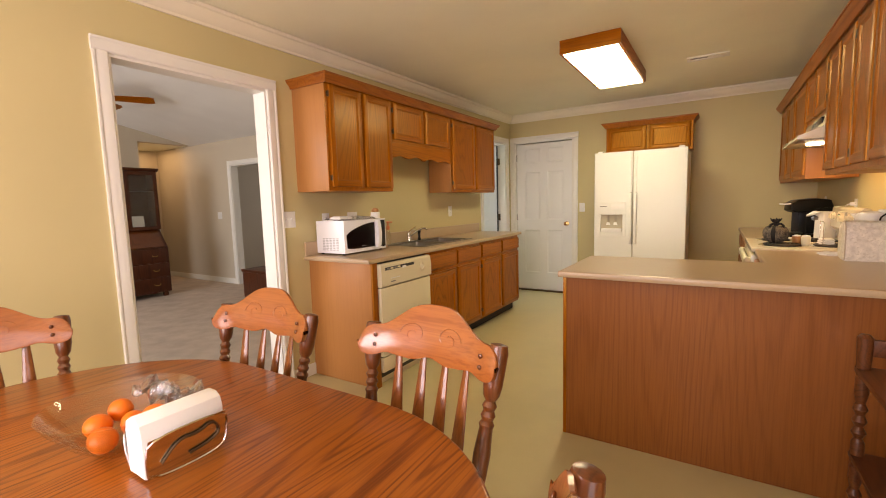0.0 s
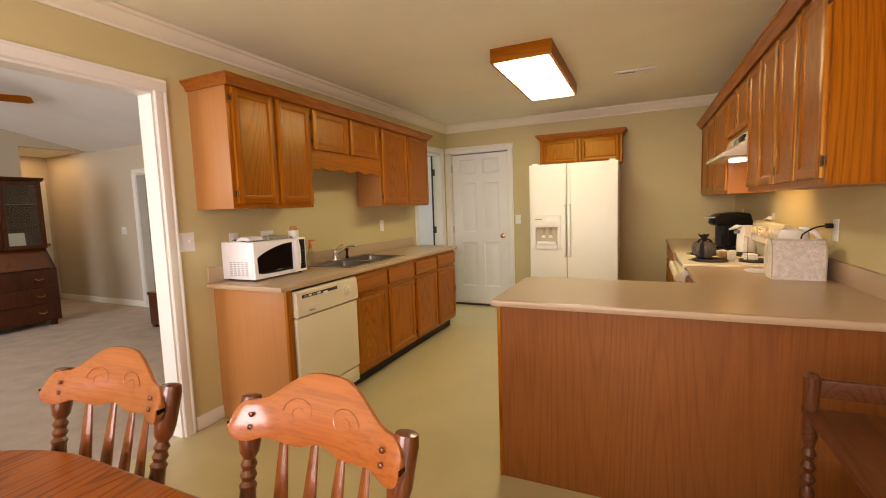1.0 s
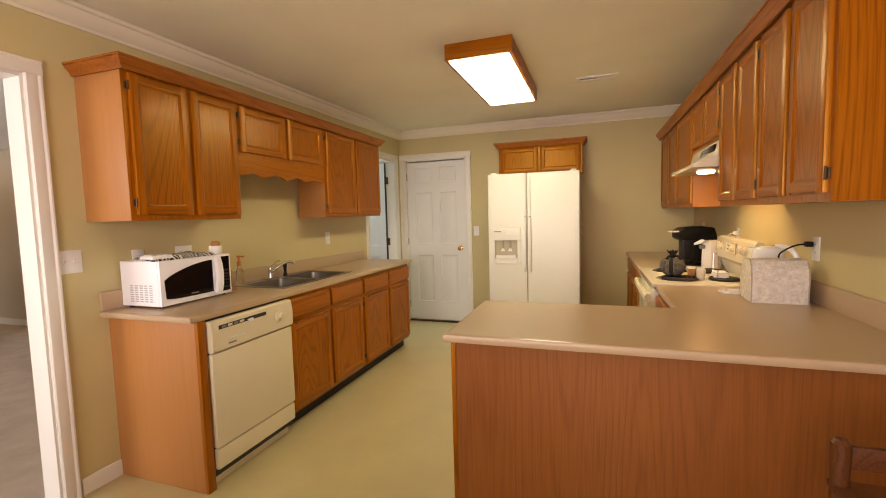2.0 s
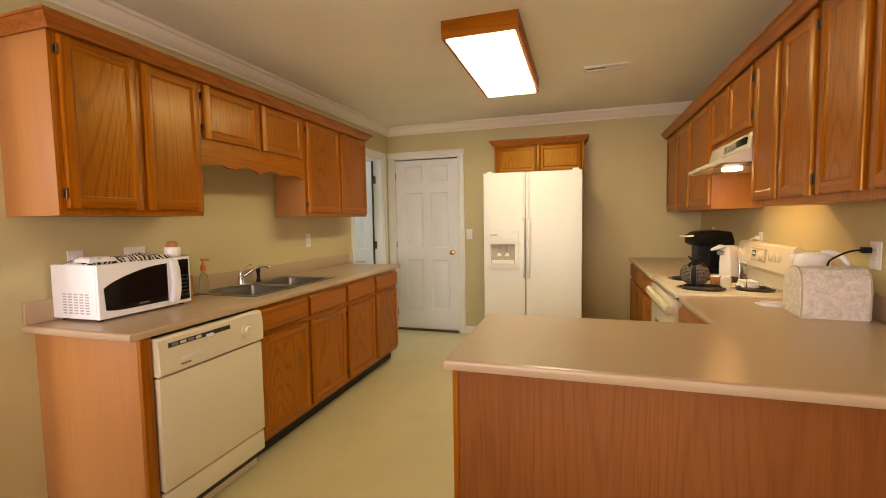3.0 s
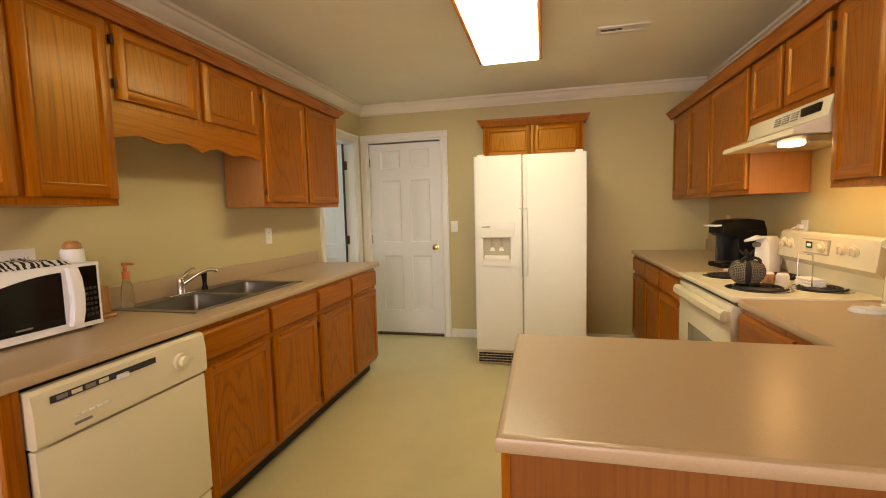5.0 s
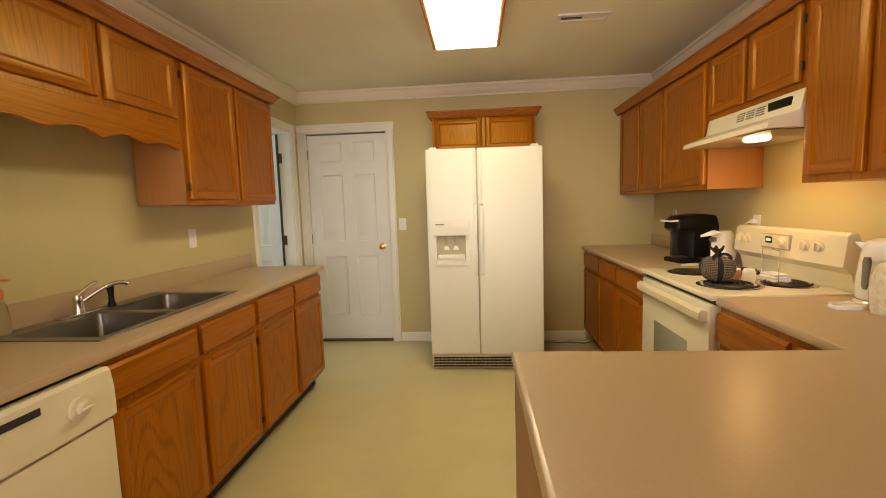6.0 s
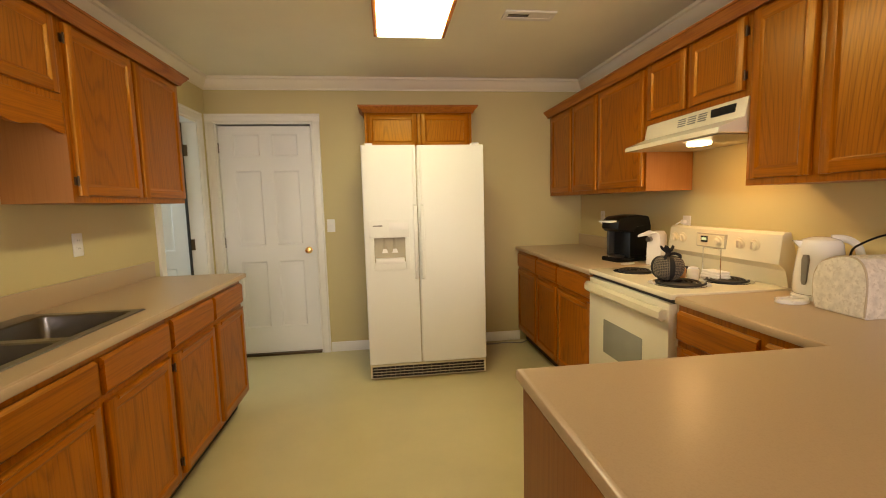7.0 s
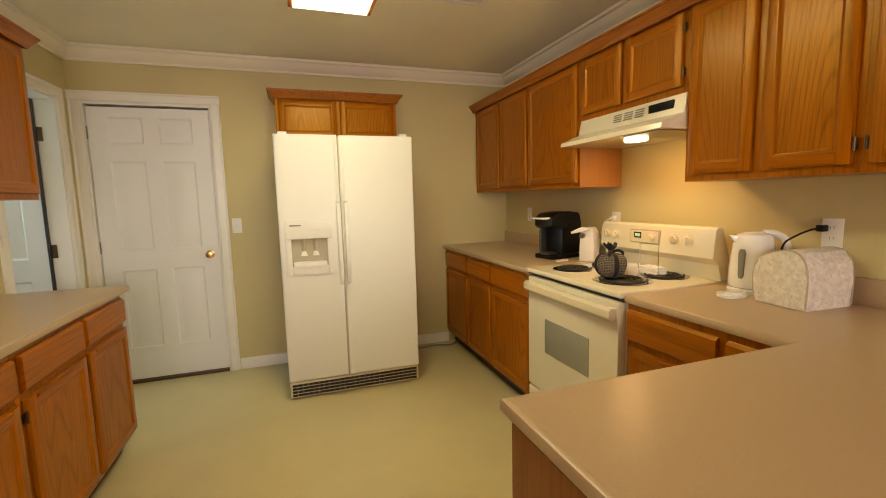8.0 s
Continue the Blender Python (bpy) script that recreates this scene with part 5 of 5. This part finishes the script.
def checked(name):
    m, t, bs = shader(name)
    co_ = t.nodes.new("ShaderNodeTexCoord")
    outs = []
    sep = t.nodes.new("ShaderNodeSeparateXYZ")
    t.links.new(co_.outputs["Object"], sep.inputs[0])
    at = t.nodes.new("ShaderNodeMath")
    at.operation = "ARCTAN2"
    t.links.new(sep.outputs[1], at.inputs[0])
    t.links.new(sep.outputs[0], at.inputs[1])
    for src, k in ((at.outputs[0], 60.0), (sep.outputs[2], 820.0)):
        mul = t.nodes.new("ShaderNodeMath")
        mul.operation, mul.inputs[1].default_value = "MULTIPLY", k
        t.links.new(src, mul.inputs[0])
        sn = t.nodes.new("ShaderNodeMath")
        sn.operation = "SINE"
        t.links.new(mul.outputs[0], sn.inputs[0])
        outs.append(ramp(t, sn.outputs[0], [(0.6, 0.0), (0.75, 1.0)]))
    mx = t.nodes.new("ShaderNodeMath")
    mx.operation = "MAXIMUM"
    for i, o in enumerate(outs):
        t.links.new(o, mx.inputs[i])
    rib = t.nodes.new("ShaderNodeMath")
    rib.operation, rib.inputs[1].default_value, rib.inputs[2].default_value = "MULTIPLY_ADD", 4.0, radians(424)
    t.links.new(at.outputs[0], rib.inputs[0])
    wave = t.nodes.new("ShaderNodeMath")
    wave.operation = "COSINE"
    t.links.new(rib.outputs[0], wave.inputs[0])
    ribbon = ramp(t, wave.outputs[0], [(0.74, 0.0), (0.80, 1.0)])
    check = mixed(t, mx.outputs[0], (0.018, 0.016, 0.015), (0.24, 0.20, 0.145))
    t.links.new(mixed(t, ribbon, check, (0.012, 0.011, 0.012)), bs.inputs["Base Color"])
    bs.inputs["Roughness"].default_value = 0.85
    return m


plaid = checked("black_and_cream_check_cloth")
dark_cloth = plain("black_cloth", (0.018, 0.017, 0.017), 0.9, var=0.2, fine=200, bump=0.4)
pk = thing("cloth_pumpkin", pose(0.165, 3.785, 0.9395), "stuffed black and cream check cloth pumpkin", "ornament")
bm = bmesh.new()
n_, rings = 48, []
for j in range(15):
    p = math.pi * j / 14
    ring = []
    for i in range(n_):
        a = 2 * math.pi * i / n_
        lobe = 1 - 0.09 * (0.5 + 0.5 * math.cos(a * 8)) ** 4
        r = 0.075 * (math.sin(p) ** 0.75 if 0 < j < 14 else 0.02) * lobe
        ring.append(bm.verts.new((r * math.cos(a), r * math.sin(a), 0.064 - 0.064 * math.cos(p) - (0.012 * math.cos(p) ** 6 if p > 2 else 0))))
    rings.append(ring)
for a, b in zip(rings, rings[1:]):
    for i in range(n_):
        bm.faces.new((a[i], a[(i + 1) % n_], b[(i + 1) % n_], b[i]))
bm.faces.new(list(reversed(rings[0])))
bm.faces.new(rings[-1])
part("body", bm, plaid, pk)
tuft = lathe([(0.022, 0.106), (0.011, 0.124), (0.011, 0.132), (0.020, 0.148), (0.030, 0.158), (0.026, 0.160), (0.008, 0.140)], n=20)
for v in tuft.verts:
    if v.co.z > 0.14:
        ang = math.atan2(v.co.y, v.co.x)
        v.co.z += 0.011 * math.sin(5 * ang + 0.6)
        v.co.x *= 1 + 0.25 * math.sin(3 * ang)
        v.co.y *= 1 + 0.25 * math.sin(3 * ang)
part("stalk", tuft, dark_cloth, pk, "black gathered cloth stalk")
for sx in (-1, 1):
    part("ribbon", tube([(0, 0, 0.122), (0.02 * sx, -0.03, 0.135), (0.045 * sx, -0.04, 0.115), (0.02 * sx, -0.03, 0.105), (0, 0, 0.12)], 0.007, n=6), dark_cloth, pk)
cream = plain("cream_ceramic", (0.76, 0.68, 0.52), 0.3, var=0.04, bump=0.02)
for i, (x, y) in enumerate(((0.335, 3.83), (0.29, 3.865))):
    s = thing("shaker", pose(x, y, 0.924), ("small cream ceramic shaker on the range", "small tan wooden shaker on the range")[i], "shaker", "shakers on the range")
    part("cup", lathe([(0.0, 0.0), (0.022, 0.0), (0.025, 0.006), (0.028, 0.05), (0.025, 0.056), (0.0, 0.058)], n=20), cream if i == 0 else tan_wood, s)
    part("cap", lathe([(0.024, 0.056), (0.022, 0.064), (0.0, 0.068)], n=16), white_plastic, s)
nh = thing("wire_holder", pose(0.44, 3.80, 0.924), "chrome wire holder with a stack of white packets", "holder")
part("wire", tube([(-0.03, 0.06, 0.0), (-0.03, 0.06, 0.16), (-0.03, -0.06, 0.16), (-0.03, -0.06, 0.0)], 0.0025, n=6, smooth=0), chrome, nh)
part("tray", box(-0.05, 0.035, -0.07, 0.07, 0.0, 0.006, 0.002), chrome, nh)
for i in range(3):
    part("packet", box(-0.045 + 0.004 * i, 0.03, -0.06 + 0.005 * i, 0.06, 0.008 + i * 0.013, 0.02 + i * 0.013, 0.003), white_cloth, nh)

kt = thing("electric_kettle", pose(0.555, 3.385, ZT, 0, 0, -35), "white plastic electric kettle on its base", "kettle")
part("power_base", lathe([(0.0, 0.0), (0.088, 0.0), (0.09, 0.012), (0.08, 0.02), (0.0, 0.02)], n=28), white_gloss, kt)
part("heater_ring", lathe([(0.0, 0.0202), (0.083, 0.0202), (0.0835, 0.0218), (0.0, 0.0219)], n=28), grey_plastic, kt, "dark seam above the base")
body_p = [(0.0, 0.022), (0.082, 0.022), (0.086, 0.03), (0.084, 0.10), (0.074, 0.19), (0.069, 0.225), (0.060, 0.24), (0.034, 0.25), (0.0, 0.252)]
part("jug", lathe(body_p, n=32), white_gloss, kt)
part("spout", prism([(-0.094, 0.236), (-0.062, 0.195), (-0.04, 0.20), (-0.04, 0.235)], -0.018, 0.018, "y", bev=0.004), white_gloss, kt)
part("handle", tube([(0.03, 0, 0.246), (0.078, 0, 0.246), (0.118, 0, 0.215), (0.126, 0, 0.14), (0.11, 0, 0.085), (0.08, 0, 0.08)], 0.0145, n=10), white_gloss, kt, "white loop handle")
gauge = prism([(-0.006, 0.062), (0.006, 0.062), (0.011, 0.075), (0.0125, 0.165), (0.007, 0.183), (-0.007, 0.183), (-0.0125, 0.165), (-0.011, 0.075)], -0.0885, -0.06, "y", bev=0.003)
bmesh.ops.transform(gauge, matrix=Matrix.Rotation(radians(-46), 4, "Z"), verts=gauge.verts[:])
part("water_window", gauge, grey_plastic, kt, "grey water gauge")

quilt = plain("quilted_cream_cloth", (0.74, 0.69, 0.60), 0.9, var=0.14, big=40, fine=110, bump=1.0, speck=(0.62, 0.56, 0.47), speckle=90.0)
piping = plain("tan_piping", (0.50, 0.42, 0.31), 0.9, var=0.1)
tc = thing("toaster_cover", pose(0.388, 3.08, ZT, 0, 0, -3) @ Matrix.Diagonal((0.95, 0.95, 1.05, 1)), "quilted cream cloth toaster cover", "toaster cover")
arch = [(0.0, 0.0), (0.190, 0.0), (0.205, 0.07), (0.200, 0.125), (0.178, 0.165), (0.130, 0.187), (0.075, 0.198), (0.030, 0.190), (0.004, 0.155), (-0.003, 0.10)]
bm = prism(arch, 0.0, 0.245, "x", bev=0.012)
bmesh.ops.subdivide_edges(bm, edges=[e for e in bm.edges if e.calc_length() > 0.04], cuts=3, use_grid_fill=True)
for v in bm.verts:
    d = noise.noise_vector(v.co * 22) * 0.0045
    v.co += Vector((d.x, d.y, d.z if v.co.z > 0.02 else 0))
    v.co.z = max(0.0, v.co.z)
part("cover", bm, quilt, tc)
for x in (0.006, 0.239):
    part("piping", tube([(x, y, max(z, 0.006)) for y, z in arch[1:] + arch[:1]], 0.0036, n=6), piping, tc)
crd = thing("power_cord", pose(0, 0, 0), "black power cord plugged into the outlet", "cord")
part("plug", box(0.64, 0.672, 3.185, 3.213, 1.172, 1.198, 0.005), black_plastic, crd)
part("wire", tube([(0.645, 3.20, 1.185), (0.61, 3.215, 1.180), (0.575, 3.25, 1.15), (0.56, 3.275, 1.125), (0.575, 3.29, 1.06), (0.60, 3.28, 0.96), (0.585, 3.30, 0.92)], 0.004), black_plastic, crd)
bm = bmesh.new()
for i in range(9):
    a = i * 2 * math.pi / 9
    tube([(0.045 * math.cos(a + k) + 0.014 * math.cos(5 * (a + k)), 0.03 * math.sin(a + k), 0.006 + 0.002 * math.sin(3 * k)) for k in (0, 0.35, 0.7)], 0.004, n=6, bm=bm)
trv = thing("trivet", pose(0.398, 3.348, ZT, 0, 0, 5) @ Matrix.Scale(1.35, 4), "white lacy trivet on the worktop", "trivet")
part("disc", rounded_top([(0.05 * math.cos(a), 0.034 * math.sin(a)) for a in (2 * math.pi * i / 24 for i in range(24))], 0.0, 0.005, 0.002), white_plastic, trv)
part("lace", bm, white_plastic, trv)
fcd = thing("floor_cord", pose(0, 0, 0), "grey cord lying beside the refrigerator", "cord")
part("wire", tube([(-0.42, 5.80, 0.007), (-0.25, 5.74, 0.007), (-0.10, 5.78, 0.007), (0.03, 5.72, 0.007), (0.12, 5.80, 0.007)], 0.006), grey_plastic, fcd)

# ---- on the dining table ----
TZ = 0.75
bowl = thing("fruit_bowl", pose(-1.305, 0.445, TZ) @ Matrix.Diagonal((0.86, 0.86, 1.0, 1)), "clear glass bowl with oranges", "bowl")
part("glass", lathe([(0.0, 0.004), (0.07, 0.0), (0.075, 0.004), (0.12, 0.035), (0.165, 0.085), (0.178, 0.105), (0.174, 0.106), (0.158, 0.086), (0.114, 0.039), (0.07, 0.010), (0.0, 0.009)], n=40), clear_glass, bowl)
peel = plain("orange_peel", (0.80, 0.17, 0.004), 0.42, var=0.10, big=20, fine=260, bump=0.5)
for i, (x, y, z, r) in enumerate(((-0.07, -0.035, 0.048, 0.033), (0.03, -0.06, 0.046, 0.033), (-0.01, 0.03, 0.044, 0.033), (0.085, 0.0, 0.052, 0.032), (-0.09, 0.03, 0.06, 0.031), (0.05, 0.06, 0.06, 0.034))):
    o = solo("orange", ball((0, 0, 0), r * 0.86, scale=(1, 1, 0.9)), peel, "ripe orange lying in the glass bowl", "orange", pose(-1.295 + x * 0.8, 0.435 + y * 0.8, TZ + z, 20 * i, 33 * i, 50 * i), group="oranges in the bowl")
bm = bmesh.new()
g = {}
for i in range(13):
    for j in range(13):
        u, v = i / 12, j / 12
        g[i, j] = bm.verts.new((u * 0.20 - 0.10, v * 0.16 - 0.08, 0.045 + 0.07 * noise.noise((u * 3.1, v * 3.7, 2.0)) + 0.045 * noise.noise((u * 7, v * 6, 5.0))))
for i in range(12):
    for j in range(12):
        bm.faces.new((g[i, j], g[i + 1, j], g[i + 1, j + 1], g[i, j + 1]))
bag = solo("plastic_bag", bm, clear_film, "crumpled clear plastic bag lying over the oranges", "plastic bag", pose(-1.285, 0.525, TZ + 0.055, -28, 18, 30) @ Matrix.Scale(0.72, 4))
th = bag.modifiers.new("thickness", "SOLIDIFY")
th.thickness = 0.0012
nk = thing("napkin_holder", pose(-1.138, 0.474, TZ, 0, 0, 89) @ Matrix.Diagonal((0.78, 0.82, 1.06, 1)), "polished steel napkin holder filled with white napkins", "napkin holder")
side_pts = [(-0.10, 0.012), (-0.06, 0.0), (0.06, 0.0), (0.10, 0.012), (0.105, 0.05), (0.098, 0.085), (-0.098, 0.085), (-0.105, 0.05)]
for y, tip in ((-0.045, 12), (0.043, -12)):
    plate = prism(side_pts, 0.0, 0.002, "y")
    bmesh.ops.transform(plate, matrix=Matrix.Translation((0, y, 0)) @ Matrix.Rotation(radians(tip), 4, "X"), verts=plate.verts[:])
    part("side_plate", plate, chrome, nk, "mirror-polished side plate")
    rim = tube([(x, y - z * math.tan(radians(tip)), z) for x, z in side_pts + side_pts[:1]], 0.003, n=6)
    part("rim", rim, chrome, nk, "rolled chrome edge")
part("floor_plate", box(-0.06, 0.06, -0.043, 0.043, 0.0, 0.002), chrome, nk)
paper = plain("white_paper", (0.84, 0.82, 0.78), 0.85, var=0.03, fine=90, bump=0.2)
bm = prism([(-0.04, 0.006), (0.04, 0.006), (0.042, 0.09), (0.034, 0.108), (0.015, 0.117), (-0.015, 0.117), (-0.034, 0.108), (-0.042, 0.09)], -0.105, 0.105, "x", bev=0.006)
part("paper_block", bm, paper, nk, "stack of folded white napkins")
part("scroll", tube([(x, -0.049 - z * 0.2126, z) for x, z in ((-0.07, 0.03), (-0.03, 0.065), (0.02, 0.06), (0.06, 0.075), (0.085, 0.045), (0.05, 0.03), (0.0, 0.025))], 0.003, n=6), bronze, nk, "dark pressed scroll")

# ---- open shelf by the east wall ----
sh = thing("open_shelf", pose(0.235, 1.90, 0, 0, 0, 0), "dark stained open shelf with turned spindles", "shelf")
levels = (0.10, 0.395, 0.69)
for x in (0.0, 0.43):
    for y in (0.0, -0.86):
        pr = [(0.012, 0.0), (0.02, 0.03), (0.017, 0.09)]
        for z in levels[:2]:
            pr += [(0.018, z + 0.02), (0.018, z + 0.06), (0.011, z + 0.075), (0.02, z + 0.095), (0.011, z + 0.115), (0.02, z + 0.135), (0.011, z + 0.155), (0.02, z + 0.175), (0.012, z + 0.195), (0.019, z + 0.23), (0.018, z + 0.28)]
        pr += [(0.018, 0.70), (0.021, 0.775), (0.021, 0.81), (0.012, 0.82), (0.0, 0.823)]
        part("post", lathe(pr, at=(x, y, 0), n=14), shelf_wood, sh, "turned spindle post")
for z in levels:
    part("board", box(-0.018, 0.448, -0.88, 0.02, z, z + 0.018, 0.004), shelf_wood, sh)
for y in (0.0, -0.86):
    part("gallery_rail", box(0.0, 0.43, y - 0.009, y + 0.009, 0.75, 0.805, 0.004), shelf_wood, sh)

# ---- living room ----
de = thing("secretary_desk", pose(-7.15, 2.47, 0, 0, 0, 90) @ Matrix.Diagonal((1, 1, 0.965, 1)), "dark mahogany secretary desk with a glazed bookcase top", "desk")
DWD = 0.88
part("chest", box(0, DWD, 0.0, 0.43, 0.07, 0.76, 0.006), mahogany, de)
for i, (a, b) in enumerate(((0.09, 0.30), (0.315, 0.52), (0.535, 0.745))):
    dr = part("drawer", box(0.025, DWD - 0.025, -0.014, -0.001, a, b, 0.005), mahogany, de)
    for x in (0.2, DWD - 0.2):
        part("pull", tube([(x - 0.04, -0.014, (a + b) / 2 + 0.01), (x - 0.03, -0.03, (a + b) / 2 - 0.012), (x + 0.03, -0.03, (a + b) / 2 - 0.012), (x + 0.04, -0.014, (a + b) / 2 + 0.01)], 0.004, n=6), brass, dr)
part("slant_front", prism([(0.0, 0.762), (0.43, 0.762), (0.43, 1.03), (0.20, 1.03)], 0.004, DWD - 0.004, "x", bev=0.004), mahogany, de)
part("slant_lid", prism([(-0.012, 0.775), (0.176, 1.022), (0.190, 1.012), (0.002, 0.765)], 0.05, DWD - 0.05, "x", bev=0.004), chair_dark, de, "reddish slanted writing lid")
hb = bmesh.new()
for a, b in ((0.01, 0.03), (DWD - 0.03, DWD - 0.01)):
    box(a, b, 0.15, 0.43, 1.032, 1.92, bm=hb)
box(0.03, DWD - 0.03, 0.41, 0.43, 1.032, 1.92, bm=hb)
for z in (1.032, 1.33, 1.62, 1.90):
    box(0.03, DWD - 0.03, 0.16, 0.41, z, z + 0.018, bm=hb)
part("bookcase", hb, mahogany, de)
part("cornice", prism([(0.10, 1.965), (0.43, 1.965), (0.43, 1.92), (0.145, 1.92)], -0.02, DWD + 0.02, "x", bev=0.006), mahogany, de)
for a, b in ((0.012, 0.437), (0.443, 0.868)):
    gd = part("glass_door", box(a, a + 0.05, 0.13, 0.149, 1.035, 1.915, 0.003), mahogany, de)
    part("stile", box(b - 0.05, b, 0.13, 0.149, 1.035, 1.915, 0.003), mahogany, gd)
    for z in (1.035, 1.865):
        part("rail", box(a + 0.05, b - 0.05, 0.13, 0.149, z, z + 0.05, 0.003), mahogany, gd)
    part("pane", box(a + 0.05, b - 0.05, 0.138, 0.141, 1.085, 1.865), clear_glass, gd)
for a in (0.04, DWD - 0.10):
    for c in (0.02, 0.34):
        part("foot", box(a, a + 0.06, c, c + 0.06, 0.0, 0.07, 0.008), mahogany, de)
cols = ((0.03, 0.05, 0.09), (0.10, 0.03, 0.02), (0.03, 0.035, 0.03), (0.09, 0.07, 0.05))
covers = [plain("book_cover", c, 0.6, var=0.1) for c in cols]
rb = random.Random(4)
for z0 in (1.05, 1.348, 1.638):
    y = 0.06
    while y < 0.40:
        w = rb.uniform(0.022, 0.045)
        solo("book", box(0, w, 0, 0.15, 0, rb.uniform(0.16, 0.215), 0.002), rb.choice(covers), "cloth-bound book standing in the bookcase", "book", pose(-7.15 - 0.20, 2.47 + y, z0 * 0.965 + 0.001, 0, 0, 90), group="books in the desk")
        y += w + 0.003
solo("card", box(0, 0.16, 0, 0.006, 0, 0.19, 0.001), paper, "cream framed card standing in the bookcase", "card", pose(-7.15 - 0.19, 2.47 + 0.52, 1.014, -6, 0, 90))
ch = thing("chest", pose(-5.72, 3.60, 0), "dark wooden storage chest on the carpet", "chest")
part("body", box(0, 0.75, 0, 0.42, 0.04, 0.40, 0.006), mahogany, ch)
part("lid", box(-0.012, 0.762, -0.012, 0.432, 0.402, 0.44, 0.008), mahogany, ch)
for x in (0.01, 0.67):
    for y in (0.01, 0.34):
        part("foot", box(x, x + 0.07, y, y + 0.07, 0.0, 0.04, 0.006), mahogany, ch)
fan = thing("ceiling_fan", pose(-6.40, 2.27, 2.62), "white ceiling fan with oak blades", "ceiling fan")
part("rod", rod((0, 0, 0.06), (0, 0, 0.16), 0.013), white_plastic, fan)
part("canopy", lathe([(0.02, 0.13), (0.065, 0.16), (0.07, 0.235), (0.0, 0.235)]), white_plastic, fan)
part("motor", lathe([(0.0, -0.05), (0.06, -0.05), (0.10, -0.03), (0.115, 0.02), (0.09, 0.06), (0.03, 0.075), (0.0, 0.075)]), white_plastic, fan)
part("globe", lathe([(0.05, -0.05), (0.09, -0.08), (0.10, -0.12), (0.075, -0.165), (0.0, -0.18)]), cream, fan, "frosted light globe")
for i in range(5):
    a = 2 * math.pi * i / 5 + radians(60)
    rm = Matrix.Rotation(a, 4, "Z")
    bm = prism([(0.17, -0.05), (0.60, -0.068), (0.655, -0.05), (0.66, 0.05), (0.61, 0.068), (0.17, 0.05)], -0.012, -0.004, "z")
    bmesh.ops.transform(bm, matrix=rm @ Matrix.Rotation(radians(-20), 4, "X"), verts=bm.verts[:])
    part("blade", bm, oak_h, fan, "golden oak blade")
    bm = box(0.09, 0.22, -0.018, 0.018, -0.004, 0.004, 0.002)
    bmesh.ops.transform(bm, matrix=rm, verts=bm.verts[:])
    part("bracket", bm, brass, fan)
panel_door("door_3", pose(PE + 0.036, 3.56, 0.015, 0, 0, 90), 0.72, 2.0, "closed white six-panel door at the end of the passage")
spoon = thing("spoon_rest", pose(0.36, 4.47, ZT, 0, 0, 15), "small white spoon rest beside the coffee maker", "spoon rest")
part("dish", rounded_top([(0.055 * math.cos(k), 0.022 * math.sin(k)) for k in (2 * math.pi * i / 20 for i in range(20))], 0.0, 0.010, 0.003), white_plastic, spoon)
